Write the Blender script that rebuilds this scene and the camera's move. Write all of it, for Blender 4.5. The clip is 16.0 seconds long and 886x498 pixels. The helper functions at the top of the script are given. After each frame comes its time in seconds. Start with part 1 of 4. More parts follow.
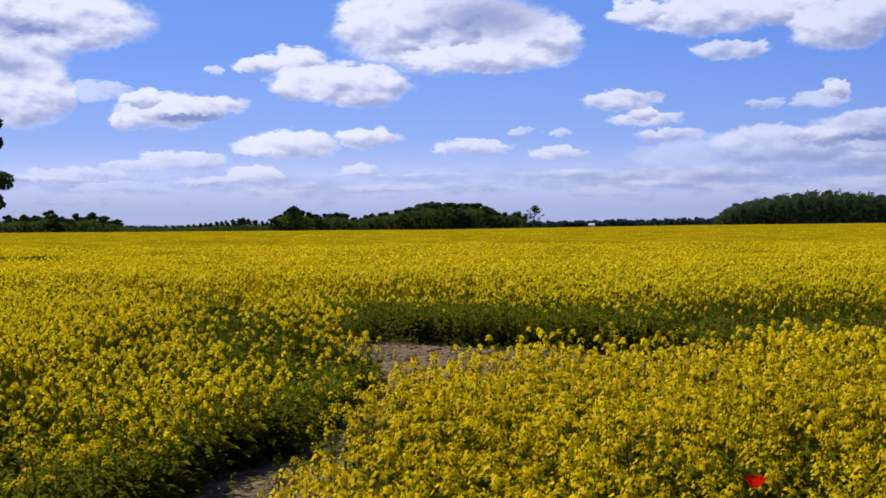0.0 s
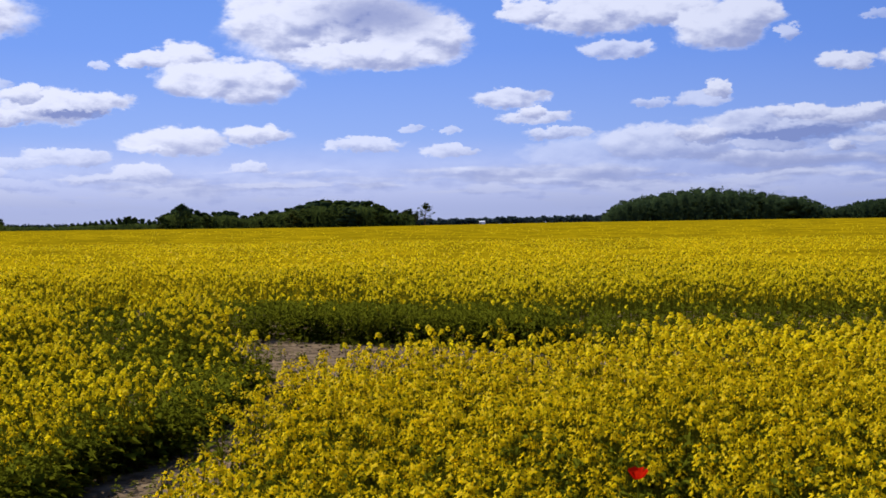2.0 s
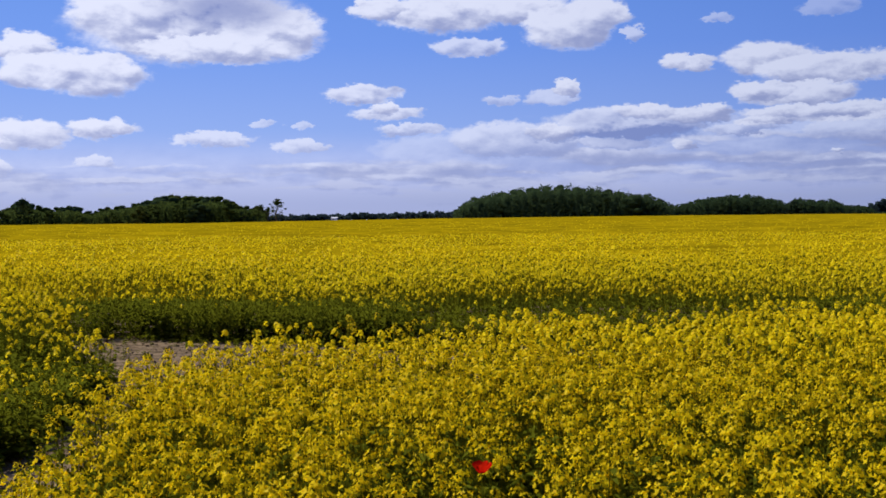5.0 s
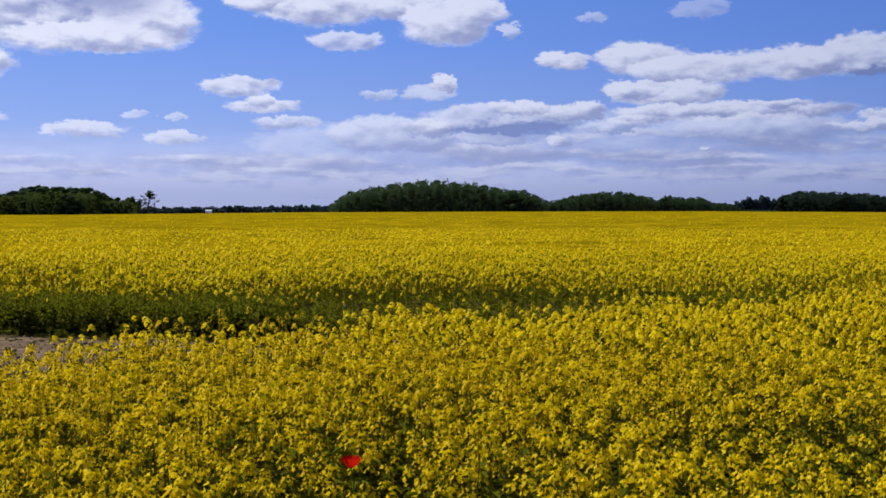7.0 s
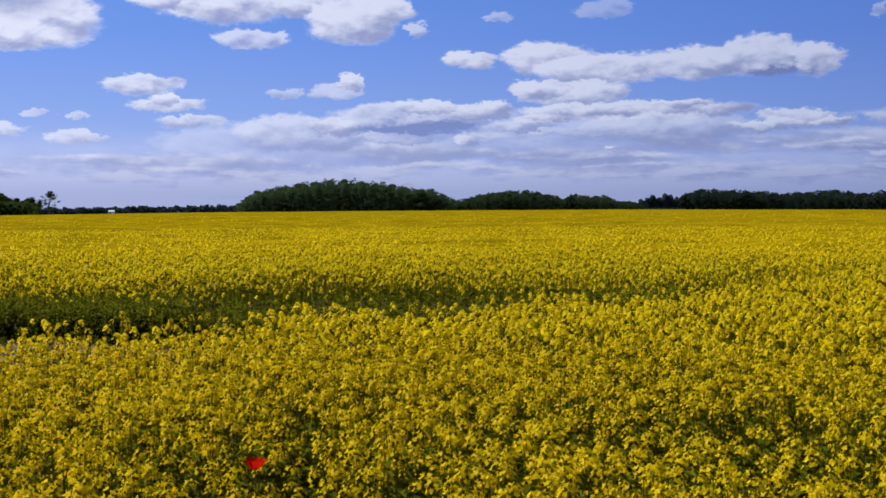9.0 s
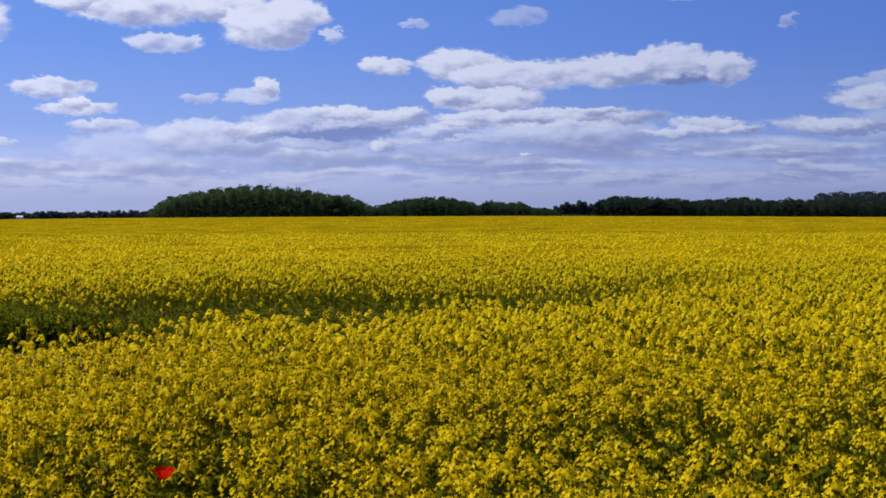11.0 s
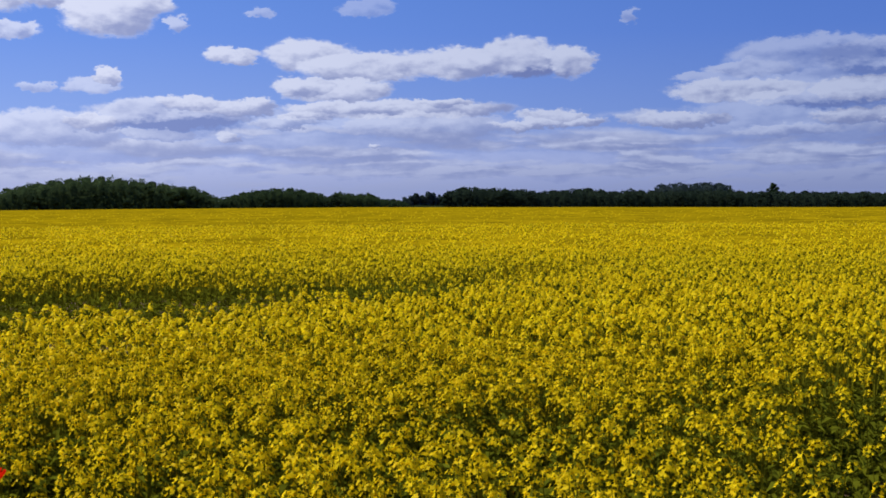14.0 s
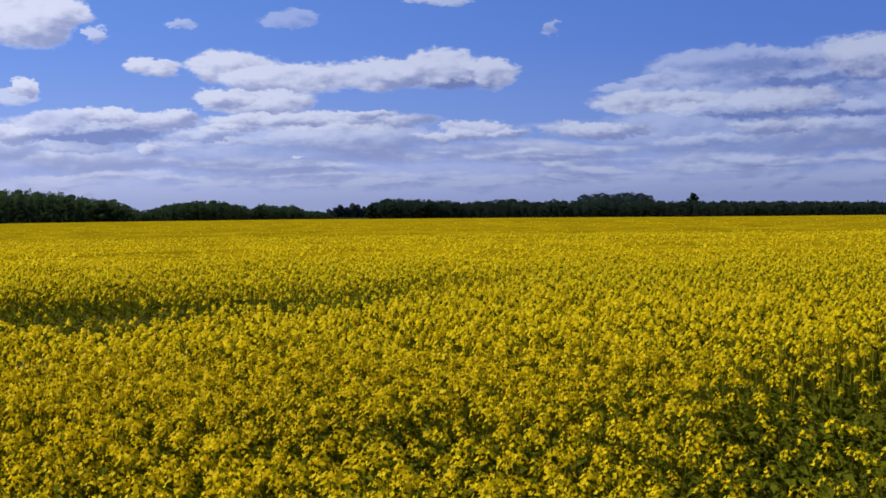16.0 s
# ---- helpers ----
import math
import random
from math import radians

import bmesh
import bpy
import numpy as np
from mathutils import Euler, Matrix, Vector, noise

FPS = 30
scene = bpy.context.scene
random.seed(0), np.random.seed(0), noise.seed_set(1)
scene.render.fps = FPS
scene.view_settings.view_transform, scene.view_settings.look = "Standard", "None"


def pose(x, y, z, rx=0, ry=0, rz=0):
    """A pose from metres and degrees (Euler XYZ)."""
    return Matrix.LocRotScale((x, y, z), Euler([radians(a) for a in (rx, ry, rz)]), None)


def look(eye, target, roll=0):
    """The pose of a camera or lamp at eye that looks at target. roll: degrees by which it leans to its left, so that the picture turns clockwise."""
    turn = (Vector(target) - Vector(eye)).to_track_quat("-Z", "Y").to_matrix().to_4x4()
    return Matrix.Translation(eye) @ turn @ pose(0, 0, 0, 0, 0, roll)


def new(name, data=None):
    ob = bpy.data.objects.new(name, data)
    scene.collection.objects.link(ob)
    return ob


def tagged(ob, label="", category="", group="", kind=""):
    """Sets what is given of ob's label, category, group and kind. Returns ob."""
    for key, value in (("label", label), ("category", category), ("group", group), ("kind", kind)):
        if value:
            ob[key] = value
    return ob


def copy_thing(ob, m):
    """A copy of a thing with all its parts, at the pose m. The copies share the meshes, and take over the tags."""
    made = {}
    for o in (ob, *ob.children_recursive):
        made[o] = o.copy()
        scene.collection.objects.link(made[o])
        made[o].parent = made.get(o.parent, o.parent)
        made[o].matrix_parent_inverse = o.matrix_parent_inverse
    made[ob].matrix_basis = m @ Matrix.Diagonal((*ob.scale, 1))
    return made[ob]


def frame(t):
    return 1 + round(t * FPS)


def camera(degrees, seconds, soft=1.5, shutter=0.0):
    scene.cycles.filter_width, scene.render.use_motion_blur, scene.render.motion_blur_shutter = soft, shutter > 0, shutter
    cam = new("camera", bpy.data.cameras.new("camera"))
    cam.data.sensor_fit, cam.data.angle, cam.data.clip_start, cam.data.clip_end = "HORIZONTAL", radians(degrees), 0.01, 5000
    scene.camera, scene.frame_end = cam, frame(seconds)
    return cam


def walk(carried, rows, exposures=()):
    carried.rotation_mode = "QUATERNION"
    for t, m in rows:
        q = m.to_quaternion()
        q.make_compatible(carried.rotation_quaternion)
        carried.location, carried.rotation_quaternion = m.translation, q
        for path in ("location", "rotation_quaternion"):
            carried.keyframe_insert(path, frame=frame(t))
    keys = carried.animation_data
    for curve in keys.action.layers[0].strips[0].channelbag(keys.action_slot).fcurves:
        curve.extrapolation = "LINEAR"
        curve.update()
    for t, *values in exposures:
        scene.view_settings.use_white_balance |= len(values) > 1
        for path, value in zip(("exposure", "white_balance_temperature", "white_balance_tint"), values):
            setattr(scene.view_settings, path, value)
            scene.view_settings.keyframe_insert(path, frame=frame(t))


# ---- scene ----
cam = camera(40, 16.0, soft=1.7)
EYE_Z = 1.85          # eye height; the crop stands about half as high
ARM = 0.225           # the camera is held this far in front of the turning body
PATH = (  # seconds, turn to the right, tilt up, lean (degrees)
    (0.0, 0.02, -1.00, -0.46),
    (0.5, 1.91, -1.25, -0.42),
    (1.0, 2.99, -1.19, -0.57),
    (1.5, 4.14, -1.20, -0.58),
    (2.0, 5.13, -1.16, -0.68),
    (2.5, 6.02, -1.13, -0.32),
    (3.0, 7.23, -1.29, -0.44),
    (3.5, 8.33, -1.41, -0.50),
    (6.0, 14.99, -1.54, -0.35),
    (6.5, 16.49, -1.70, -0.13),
    (7.0, 17.88, -1.70, -0.03),
    (7.5, 19.26, -1.81, -0.02),
    (8.0, 20.43, -1.89, -0.05),
    (8.5, 21.34, -1.84, -0.19),
    (11.0, 26.15, -1.48, -0.18),
    (11.5, 27.33, -1.51, -0.14),
    (12.0, 28.43, -1.63, -0.32),
    (12.5, 29.51, -1.60, -0.25),
    (13.0, 30.71, -1.84, -0.21),
    (13.5, 32.09, -1.92, -0.31),
    (14.0, 33.23, -1.92, -0.38),
    (14.5, 33.97, -1.80, -0.38),
    (15.0, 34.82, -1.63, -0.63),
    (15.5, 35.72, -1.42, -0.74),
    (16.0, 36.77, -1.42, -0.76),
)


def held(turn, tilt, lean):
    a = radians(turn)
    return pose(ARM * math.sin(a), ARM * math.cos(a), EYE_Z, 90 + tilt, 0, -turn) @ pose(0, 0, 0, 0, 0, lean)


walk(cam, [(t, held(a, b, c)) for t, a, b, c in PATH], ((0.0, -0.05), (3.0, -0.08), (7.0, -0.13), (16.0, -0.12)))

# ---- sun and sky ----
SUN_AZ, SUN_EL = -46.0, 50.0
SKY = 0.1
sun_way = Vector((math.sin(radians(SUN_AZ)) * math.cos(radians(SUN_EL)),
                  math.cos(radians(SUN_AZ)) * math.cos(radians(SUN_EL)), math.sin(radians(SUN_EL))))
sun = new("sun", bpy.data.lights.new("sun", "SUN"))
sun.data.energy, sun.data.angle, sun.data.color = 5.6, radians(0.53), (1.0, 0.96, 0.90)
sun.matrix_world = look(sun_way * 100, (0, 0, 0))

world = bpy.data.worlds.new("sky")
scene.world = world
world.use_nodes = True
WT = world.node_tree
WT.nodes.clear()


def nd(tree, kind, **sets):
    """A node with its settings; inputs come as (socket, value or output) in sets['ins']."""
    n = tree.nodes.new(kind)
    for key, value in sets.pop("ins", {}).items():
        if isinstance(value, bpy.types.NodeSocket):
            tree.links.new(value, n.inputs[key])
        else:
            n.inputs[key].default_value = value
    for key, value in sets.items():
        if key == "operation":
            n.operation = value
        elif key == "blend":
            n.data_type, n.blend_type = "RGBA", value
        elif key == "sky_type":
            n.sky_type = value
    return n


def mth(tree, op, a, b=0.0, clamp=False):
    n = tree.nodes.new("ShaderNodeMath")
    n.operation, n.use_clamp = op, clamp
    for i, v in enumerate((a, b)):
        if isinstance(v, bpy.types.NodeSocket):
            tree.links.new(v, n.inputs[i])
        else:
            n.inputs[i].default_value = v
    return n.outputs[0]


def vec(tree, op, a, b=(0, 0, 0)):
    n = tree.nodes.new("ShaderNodeVectorMath")
    n.operation = op
    for i, v in enumerate((a, b)):
        if isinstance(v, bpy.types.NodeSocket):
            tree.links.new(v, n.inputs[i])
        else:
            n.inputs[i].default_value = v
    return n


def smooth(tree, value, lo, hi, to_lo=0.0, to_hi=1.0):
    n = tree.nodes.new("ShaderNodeMapRange")
    n.interpolation_type = "SMOOTHSTEP"
    tree.links.new(value, n.inputs["Value"])
    for key, v in (("From Min", lo), ("From Max", hi), ("To Min", to_lo), ("To Max", to_hi)):
        n.inputs[key].default_value = v
    return n.outputs["Result"]


def mix(tree, fac, a, b, blend="MIX"):
    n = tree.nodes.new("ShaderNodeMix")
    n.data_type, n.blend_type = "RGBA", blend
    for key, v in ((0, fac), (6, a), (7, b)):
        if isinstance(v, bpy.types.NodeSocket):
            tree.links.new(v, n.inputs[key])
        else:
            n.inputs[key].default_value = v
    return n.outputs[2]


def fbm(tree, vector, scale, detail=4.0, rough=0.55, dist=0.0):
    n = tree.nodes.new("ShaderNodeTexNoise")
    n.inputs["Scale"].default_value, n.inputs["Detail"].default_value = scale, detail
    n.inputs["Roughness"].default_value, n.inputs["Distortion"].default_value = rough, dist
    if vector is not None:
        tree.links.new(vector, n.inputs["Vector"])
    return n


way = WT.nodes.new("ShaderNodeTexCoord").outputs["Generated"]
sep = nd(WT, "ShaderNodeSeparateXYZ", ins={0: way})
az = mth(WT, "MULTIPLY", mth(WT, "ARCTAN2", sep.outputs[0], sep.outputs[1]), 57.2958)
el = mth(WT, "MULTIPLY", mth(WT, "ARCSINE", sep.outputs[2]), 57.2958)
flat = nd(WT, "ShaderNodeCombineXYZ", ins={0: az, 1: el}).outputs[0]        # degrees: bearing, height
squat = vec(WT, "MULTIPLY", flat, (1.0, 1.9, 1.0)).outputs[0]
warp_big = vec(WT, "SUBTRACT", fbm(WT, squat, 0.45, 1.0).outputs["Color"], (0.5, 0.5, 0.5)).outputs[0]
warp_edge = vec(WT, "SUBTRACT", fbm(WT, squat, 4.2, 3.0, 0.6).outputs["Color"], (0.5, 0.5, 0.5)).outputs[0]
warp_fine = vec(WT, "SUBTRACT", fbm(WT, squat, 1.5, 4.5, 0.55).outputs["Color"], (0.5, 0.5, 0.5)).outputs[0]
bent = vec(WT, "ADD", vec(WT, "ADD", flat, vec(WT, "MULTIPLY", warp_big, (1.5, 0.5, 0)).outputs[0]).outputs[0],
           vec(WT, "ADD", vec(WT, "MULTIPLY", warp_fine, (1.3, 0.62, 0)).outputs[0], vec(WT, "MULTIPLY", warp_edge, (0.38, 0.28, 0)).outputs[0]).outputs[0]).outputs[0]
bent_far = vec(WT, "ADD", vec(WT, "ADD", flat, vec(WT, "MULTIPLY", warp_big, (1.5, 0.4, 0)).outputs[0]).outputs[0],
               vec(WT, "MULTIPLY", warp_fine, (0.9, 0.3, 0)).outputs[0]).outputs[0]
cover, lit, shade = [], [], []


def veil(alpha, light):
    """Lays one more puff or layer over the clouds so far: how thick it is, and how bright."""
    if not cover:
        cover.append(alpha)
        lit.append(light)
        return
    cover.append(mth(WT, "MAXIMUM", cover.pop(), alpha))
    n = WT.nodes.new("ShaderNodeMix")
    WT.links.new(alpha, n.inputs[0])
    WT.links.new(lit.pop(), n.inputs[2])
    WT.links.new(light, n.inputs[3])
    lit.append(n.outputs[0])


def within(b, e, w, h):
    n = WT.nodes.new("ShaderNodeVectorMath")
    n.operation = "MULTIPLY_ADD"
    WT.links.new(bent, n.inputs[0])
    n.inputs[1].default_value, n.inputs[2].default_value = (1 / w, 1 / h, 0), (-b / w, -e / h, 0)
    return n.outputs[0]


def cloud(b, e, w, h, weight=1.0):
    """One puff of a fair-weather cloud: bearing and height of its middle, half width and half height, in degrees."""
    v = within(b, e, w * 1.18, h * 1.25)
    veil(smooth(WT, vec(WT, "LENGTH", v).outputs["Value"], 1.0, 0.74, 0.0, weight), mth(WT, "ADD", vec(WT, "DOT_PRODUCT", v, (-0.3, 0.9, 0)).outputs["Value"], -0.3 if e < 4.7 and b > 9 else -0.06 if b > 9 else 0.0))


def grey_base(b, e, w, h):
    """The grey underside of a thick cloud."""
    here = smooth(WT, vec(WT, "LENGTH", within(b, e, w * 1.5, h * 1.7)).outputs["Value"], 1.0, 0.1)
    shade.append(here if not shade else mth(WT, "MAXIMUM", shade.pop(), here))


# haze towards the horizon, and the layered bank of far clouds: long flat rows, lit on top
veil(smooth(WT, el, 4.4, 0.5, 0.0, 0.78), smooth(WT, el, 3.0, 0.5, -0.05, -0.5))
for row, (wide, flatness, shift, lo, hi) in enumerate(((0.17, 1.5, 0.0, 0.42, 0.66), (0.11, 1.0, 31.0, 0.43, 0.64), (0.22, 1.8, 57.0, 0.48, 0.68))):
    place = vec(WT, "MULTIPLY_ADD", bent_far, (wide, flatness, 0))
    place.inputs[2].default_value = (shift, shift, 0)
    rows = fbm(WT, place.outputs[0], 1.0, 3.5, 0.45).outputs["Fac"]
    over = fbm(WT, vec(WT, "ADD", place.outputs[0], (-0.03, 0.24 * flatness, 0)).outputs[0], 1.0, 3.5, 0.45).outputs["Fac"]
    top = smooth(WT, az, 2.0, 28.0, 3.1 - 0.3 * row, 4.3 - 0.25 * row)
    bias = smooth(WT, mth(WT, "SUBTRACT", top, el), -0.7, 1.3, -0.22, 0.06)
    dense = mth(WT, "MULTIPLY", smooth(WT, mth(WT, "ADD", rows, bias), lo, hi, 0.0, 0.9), smooth(WT, mth(WT, "SUBTRACT", top, el), -1.3, -0.2))
    tone = mth(WT, "MULTIPLY_ADD", mth(WT, "SUBTRACT", rows, over), 4.3)
    tone.node.inputs[2].default_value = -0.58
    veil(dense, mth(WT, "MAXIMUM", mth(WT, "MINIMUM", tone, smooth(WT, el, 1.2, 3.6, -0.42, 0.3)), smooth(WT, el, 1.2, 3.6, -0.62, -1.2)))

cloud(-17.5, 9.37, 3.99, 1.33)
cloud(-20.3, 8.63, 3.19, 2.93)
cloud(-18.9, 6.23, 1.99, 1.46)
cloud(-15.8, 6.26, 1.20, 0.43, 0.6)
cloud(-12.6, 5.48, 2.13, 0.72)
cloud(-10.7, 5.71, 1.65, 0.43)
cloud(-14.3, 4.95, 0.90, 0.35)
cloud(-13.8, 5.95, 0.85, 0.40)
cloud(-10.6, 7.35, 0.48, 0.21, 0.7)
cloud(-6.6, 7.68, 1.38, 0.69)
cloud(-8.4, 7.59, 1.20, 0.37)
cloud(-4.1, 6.71, 2.45, 0.90)
cloud(-6.0, 6.65, 2.13, 0.74)
cloud(0.5, 9.02, 5.19, 1.60)
cloud(-2.4, 9.55, 2.45, 1.33)
cloud(4.2, 8.66, 2.34, 1.17)
cloud(1.8, 7.85, 3.46, 0.59)
cloud(12.3, 9.61, 2.98, 0.85)
cloud(9.2, 9.86, 1.33, 0.48)
cloud(15.5, 9.70, 2.53, 0.64)
cloud(13.3, 7.98, 1.65, 0.35, 0.8)
cloud(18.0, 8.83, 2.02, 0.90)
cloud(19.3, 9.36, 1.60, 0.80)
cloud(8.4, 5.91, 1.68, 0.40, 0.9)
cloud(9.6, 4.95, 1.49, 0.32, 0.9)
cloud(9.4, 5.18, 0.59, 0.32)
cloud(10.5, 4.17, 1.49, 0.24, 0.8)
cloud(17.2, 5.71, 1.22, 0.37, 0.7)
cloud(17.8, 6.09, 0.64, 0.32)
cloud(14.8, 5.52, 0.90, 0.21, 0.6)
cloud(-7.1, 3.93, 2.18, 0.66)
cloud(-3.5, 4.30, 1.49, 0.40)
cloud(-8.4, 3.57, 0.90, 0.21, 0.8)
cloud(-12.0, 3.30, 1.97, 0.40, 0.8)
cloud(-16.8, 2.51, 2.26, 0.35, 0.7)
cloud(-14.2, 2.93, 1.60, 0.29, 0.7)
cloud(-8.7, 2.52, 1.38, 0.48, 0.9)
cloud(-11.1, 2.26, 1.12, 0.21, 0.7)
cloud(-3.8, 2.77, 0.96, 0.27, 0.8)
cloud(1.5, 3.79, 2.07, 0.27, 0.8)
cloud(5.5, 3.48, 1.22, 0.32, 0.8)
cloud(3.8, 4.50, 0.59, 0.16, 0.6)
cloud(5.3, 4.48, 0.43, 0.16, 0.6)
cloud(-14.6, 1.87, 2.13, 0.29, 0.6)
cloud(25.7, 3.60, 11.17, 1.12, 0.55)
cloud(15.6, 3.11, 6.92, 0.96, 0.5)
cloud(23.6, 7.07, 1.33, 0.35)
cloud(27.1, 7.08, 1.97, 0.72)
cloud(29.6, 6.56, 3.19, 0.64)
cloud(34.2, 6.78, 3.46, 0.64)
cloud(36.9, 6.99, 1.92, 0.85)
cloud(39.2, 6.78, 1.12, 0.64)
cloud(28.4, 5.52, 2.50, 0.51)
cloud(26.8, 5.68, 1.38, 0.40)
cloud(15.6, 3.68, 3.59, 0.74, 0.8)
cloud(20.9, 4.40, 3.78, 0.69, 0.85)
cloud(23.6, 4.67, 2.18, 0.37)
cloud(31.3, 4.61, 5.19, 0.45)
cloud(32.3, 3.82, 4.12, 0.59, 0.8)
cloud(38.4, 4.17, 1.65, 0.40)
cloud(43.0, 4.08, 1.60, 0.32, 0.8)
cloud(21.2, 8.42, 0.43, 0.37, 0.7)
cloud(24.7, 9.06, 0.59, 0.21, 0.5)
cloud(29.7, 9.33, 1.33, 0.43, 0.4)
cloud(42.1, 8.80, 0.43, 0.27, 0.5)
cloud(23.3, 3.37, 0.53, 0.27)
cloud(26.9, 4.31, 1.22, 0.24)
cloud(29.0, 4.72, 2.93, 0.29)
cloud(33.4, 4.94, 1.70, 0.19)
cloud(17.2, 3.97, 1.70, 0.35)
cloud(21.3, 4.88, 1.44, 0.35)
cloud(24.5, 4.89, 1.17, 0.29)
cloud(30.1, 2.84, 0.37, 0.13)
cloud(20.1, 3.50, 1.76, 0.21, 0.8)
cloud(26.0, 4.00, 1.70, 0.24, 0.8)
cloud(53.7, 4.78, 7.98, 1.65, 0.6)
cloud(52.8, 3.93, 8.78, 1.06, 0.6)
cloud(52.0, 5.90, 6.12, 1.12, 0.55)
cloud(50.1, 6.90, 3.46, 0.69, 0.6)
cloud(53.8, 6.58, 3.72, 0.80, 0.7)
cloud(56.2, 6.90, 2.13, 0.96)
cloud(47.5, 6.28, 2.13, 0.37, 0.7)
cloud(45.4, 5.88, 1.33, 0.24, 0.6)
cloud(47.0, 5.27, 2.93, 0.51)
cloud(52.4, 5.23, 2.66, 0.53)
cloud(55.7, 4.63, 1.33, 0.35, 0.8)
cloud(50.0, 4.81, 3.19, 0.37, 0.8)
cloud(44.4, 4.03, 2.39, 0.32)
cloud(49.0, 3.45, 2.39, 0.27, 0.8)
cloud(52.3, 4.02, 2.39, 0.35)
cloud(55.2, 3.85, 1.86, 0.32, 0.8)
cloud(40.1, 3.96, 0.90, 0.19)
cloud(37.3, 3.87, 1.70, 0.24)
cloud(56.6, 7.00, 2.93, 0.90, 0.9)
cloud(36.7, 10.10, 1.65, 0.19, 0.7)
grey_base(2.1, 9.72, 3.1, 0.85)
grey_base(-19.1, 9.05, 1.60, 0.37)
grey_base(-19.3, 7.33, 1.46, 0.43)
grey_base(-11.8, 5.16, 1.60, 0.16)
grey_base(37.2, 6.21, 1.60, 0.24)
grey_base(21.3, 3.85, 2.39, 0.32)
grey_base(53.3, 5.90, 3.19, 0.27)
grey_base(51.5, 6.75, 3.0, 0.35)
grey_base(52.8, 4.46, 3.72, 0.21)

grain = fbm(WT, squat, 0.75, 4.0, 0.52)
above = fbm(WT, vec(WT, "ADD", squat, (-0.2, 0.7, 0)).outputs[0], 0.75, 4.0, 0.52)
relief = mth(WT, "SUBTRACT", grain.outputs["Fac"], above.outputs["Fac"])
# scattered clouds over the rest of the sky
loose = fbm(WT, vec(WT, "MULTIPLY", flat, (0.05, 0.12, 1)).outputs[0], 1.0, 4.0, 0.6).outputs["Fac"]
high = smooth(WT, el, 11.5, 17.0)
rear = smooth(WT, mth(WT, "ABSOLUTE", mth(WT, "SUBTRACT", az, 18.0)), 42.0, 52.0)
elsewhere = mth(WT, "MULTIPLY", mth(WT, "MAXIMUM", high, rear), smooth(WT, loose, 0.52, 0.66))
clouds = mth(WT, "MAXIMUM", cover[0], elsewhere)
clear = nd(WT, "ShaderNodeTexSky", sky_type="NISHITA")
clear.sun_disc, clear.sun_elevation, clear.sun_rotation = False, radians(SUN_EL), radians(SUN_AZ)
clear.air_density, clear.dust_density, clear.ozone_density = 1.0, 0.6, 2.0
ramp = WT.nodes.new("ShaderNodeValToRGB")
WT.links.new(mth(WT, "DIVIDE", el, 90.0, clamp=True), ramp.inputs[0])
for at, col in ((0.016, (0.42, 0.51, 0.97)), (0.045, (0.30, 0.46, 0.99)), (0.09, (0.18, 0.355, 0.965)), (0.12, (0.15, 0.325, 0.915))):
    ramp.color_ramp.elements.new(at).color = (*col, 1)
ramp.color_ramp.elements[0].color, ramp.color_ramp.elements[-1].color = (0.44, 0.52, 0.88, 1), (0.07, 0.19, 0.60, 1)
deep_blue = vec(WT, "SCALE", ramp.outputs[0])
deep_blue.inputs["Scale"].default_value = 1 / SKY
blue = mix(WT, 0.92, clear.outputs[0], deep_blue.outputs[0])
bright = mth(WT, "ADD", lit[0], mth(WT, "MULTIPLY", relief, smooth(WT, el, 3.0, 6.5, 0.9, 2.1)))
dull = mth(WT, "ADD", mth(WT, "MULTIPLY", shade[0], 0.8), smooth(WT, bright, 0.30, -1.0, 0.0, 0.8), clamp=True)
dull = mth(WT, "MAXIMUM", dull, smooth(WT, el, 3.2, 0.6, 0.0, 0.70))
vapour = mix(WT, dull, (8.4, 8.8, 10.9, 1), (2.5, 3.12, 6.3, 1))
heaven = mix(WT, clouds, blue, vapour)
sunward = vec(WT, "DOT_PRODUCT", way, (math.sin(radians(SUN_AZ)), math.cos(radians(SUN_AZ)), 0)).outputs["Value"]
away = smooth(WT, sunward, 0.80, -0.28)          # brightest and palest on the sun's side
heaven = mix(WT, 1.0, heaven, mix(WT, away, (1, 1, 1, 1), (0.55, 0.60, 0.70, 1)), "MULTIPLY")
back = nd(WT, "ShaderNodeBackground", ins={"Color": heaven, "Strength": SKY})
WT.links.new(back.outputs[0], nd(WT, "ShaderNodeOutputWorld").inputs["Surface"])


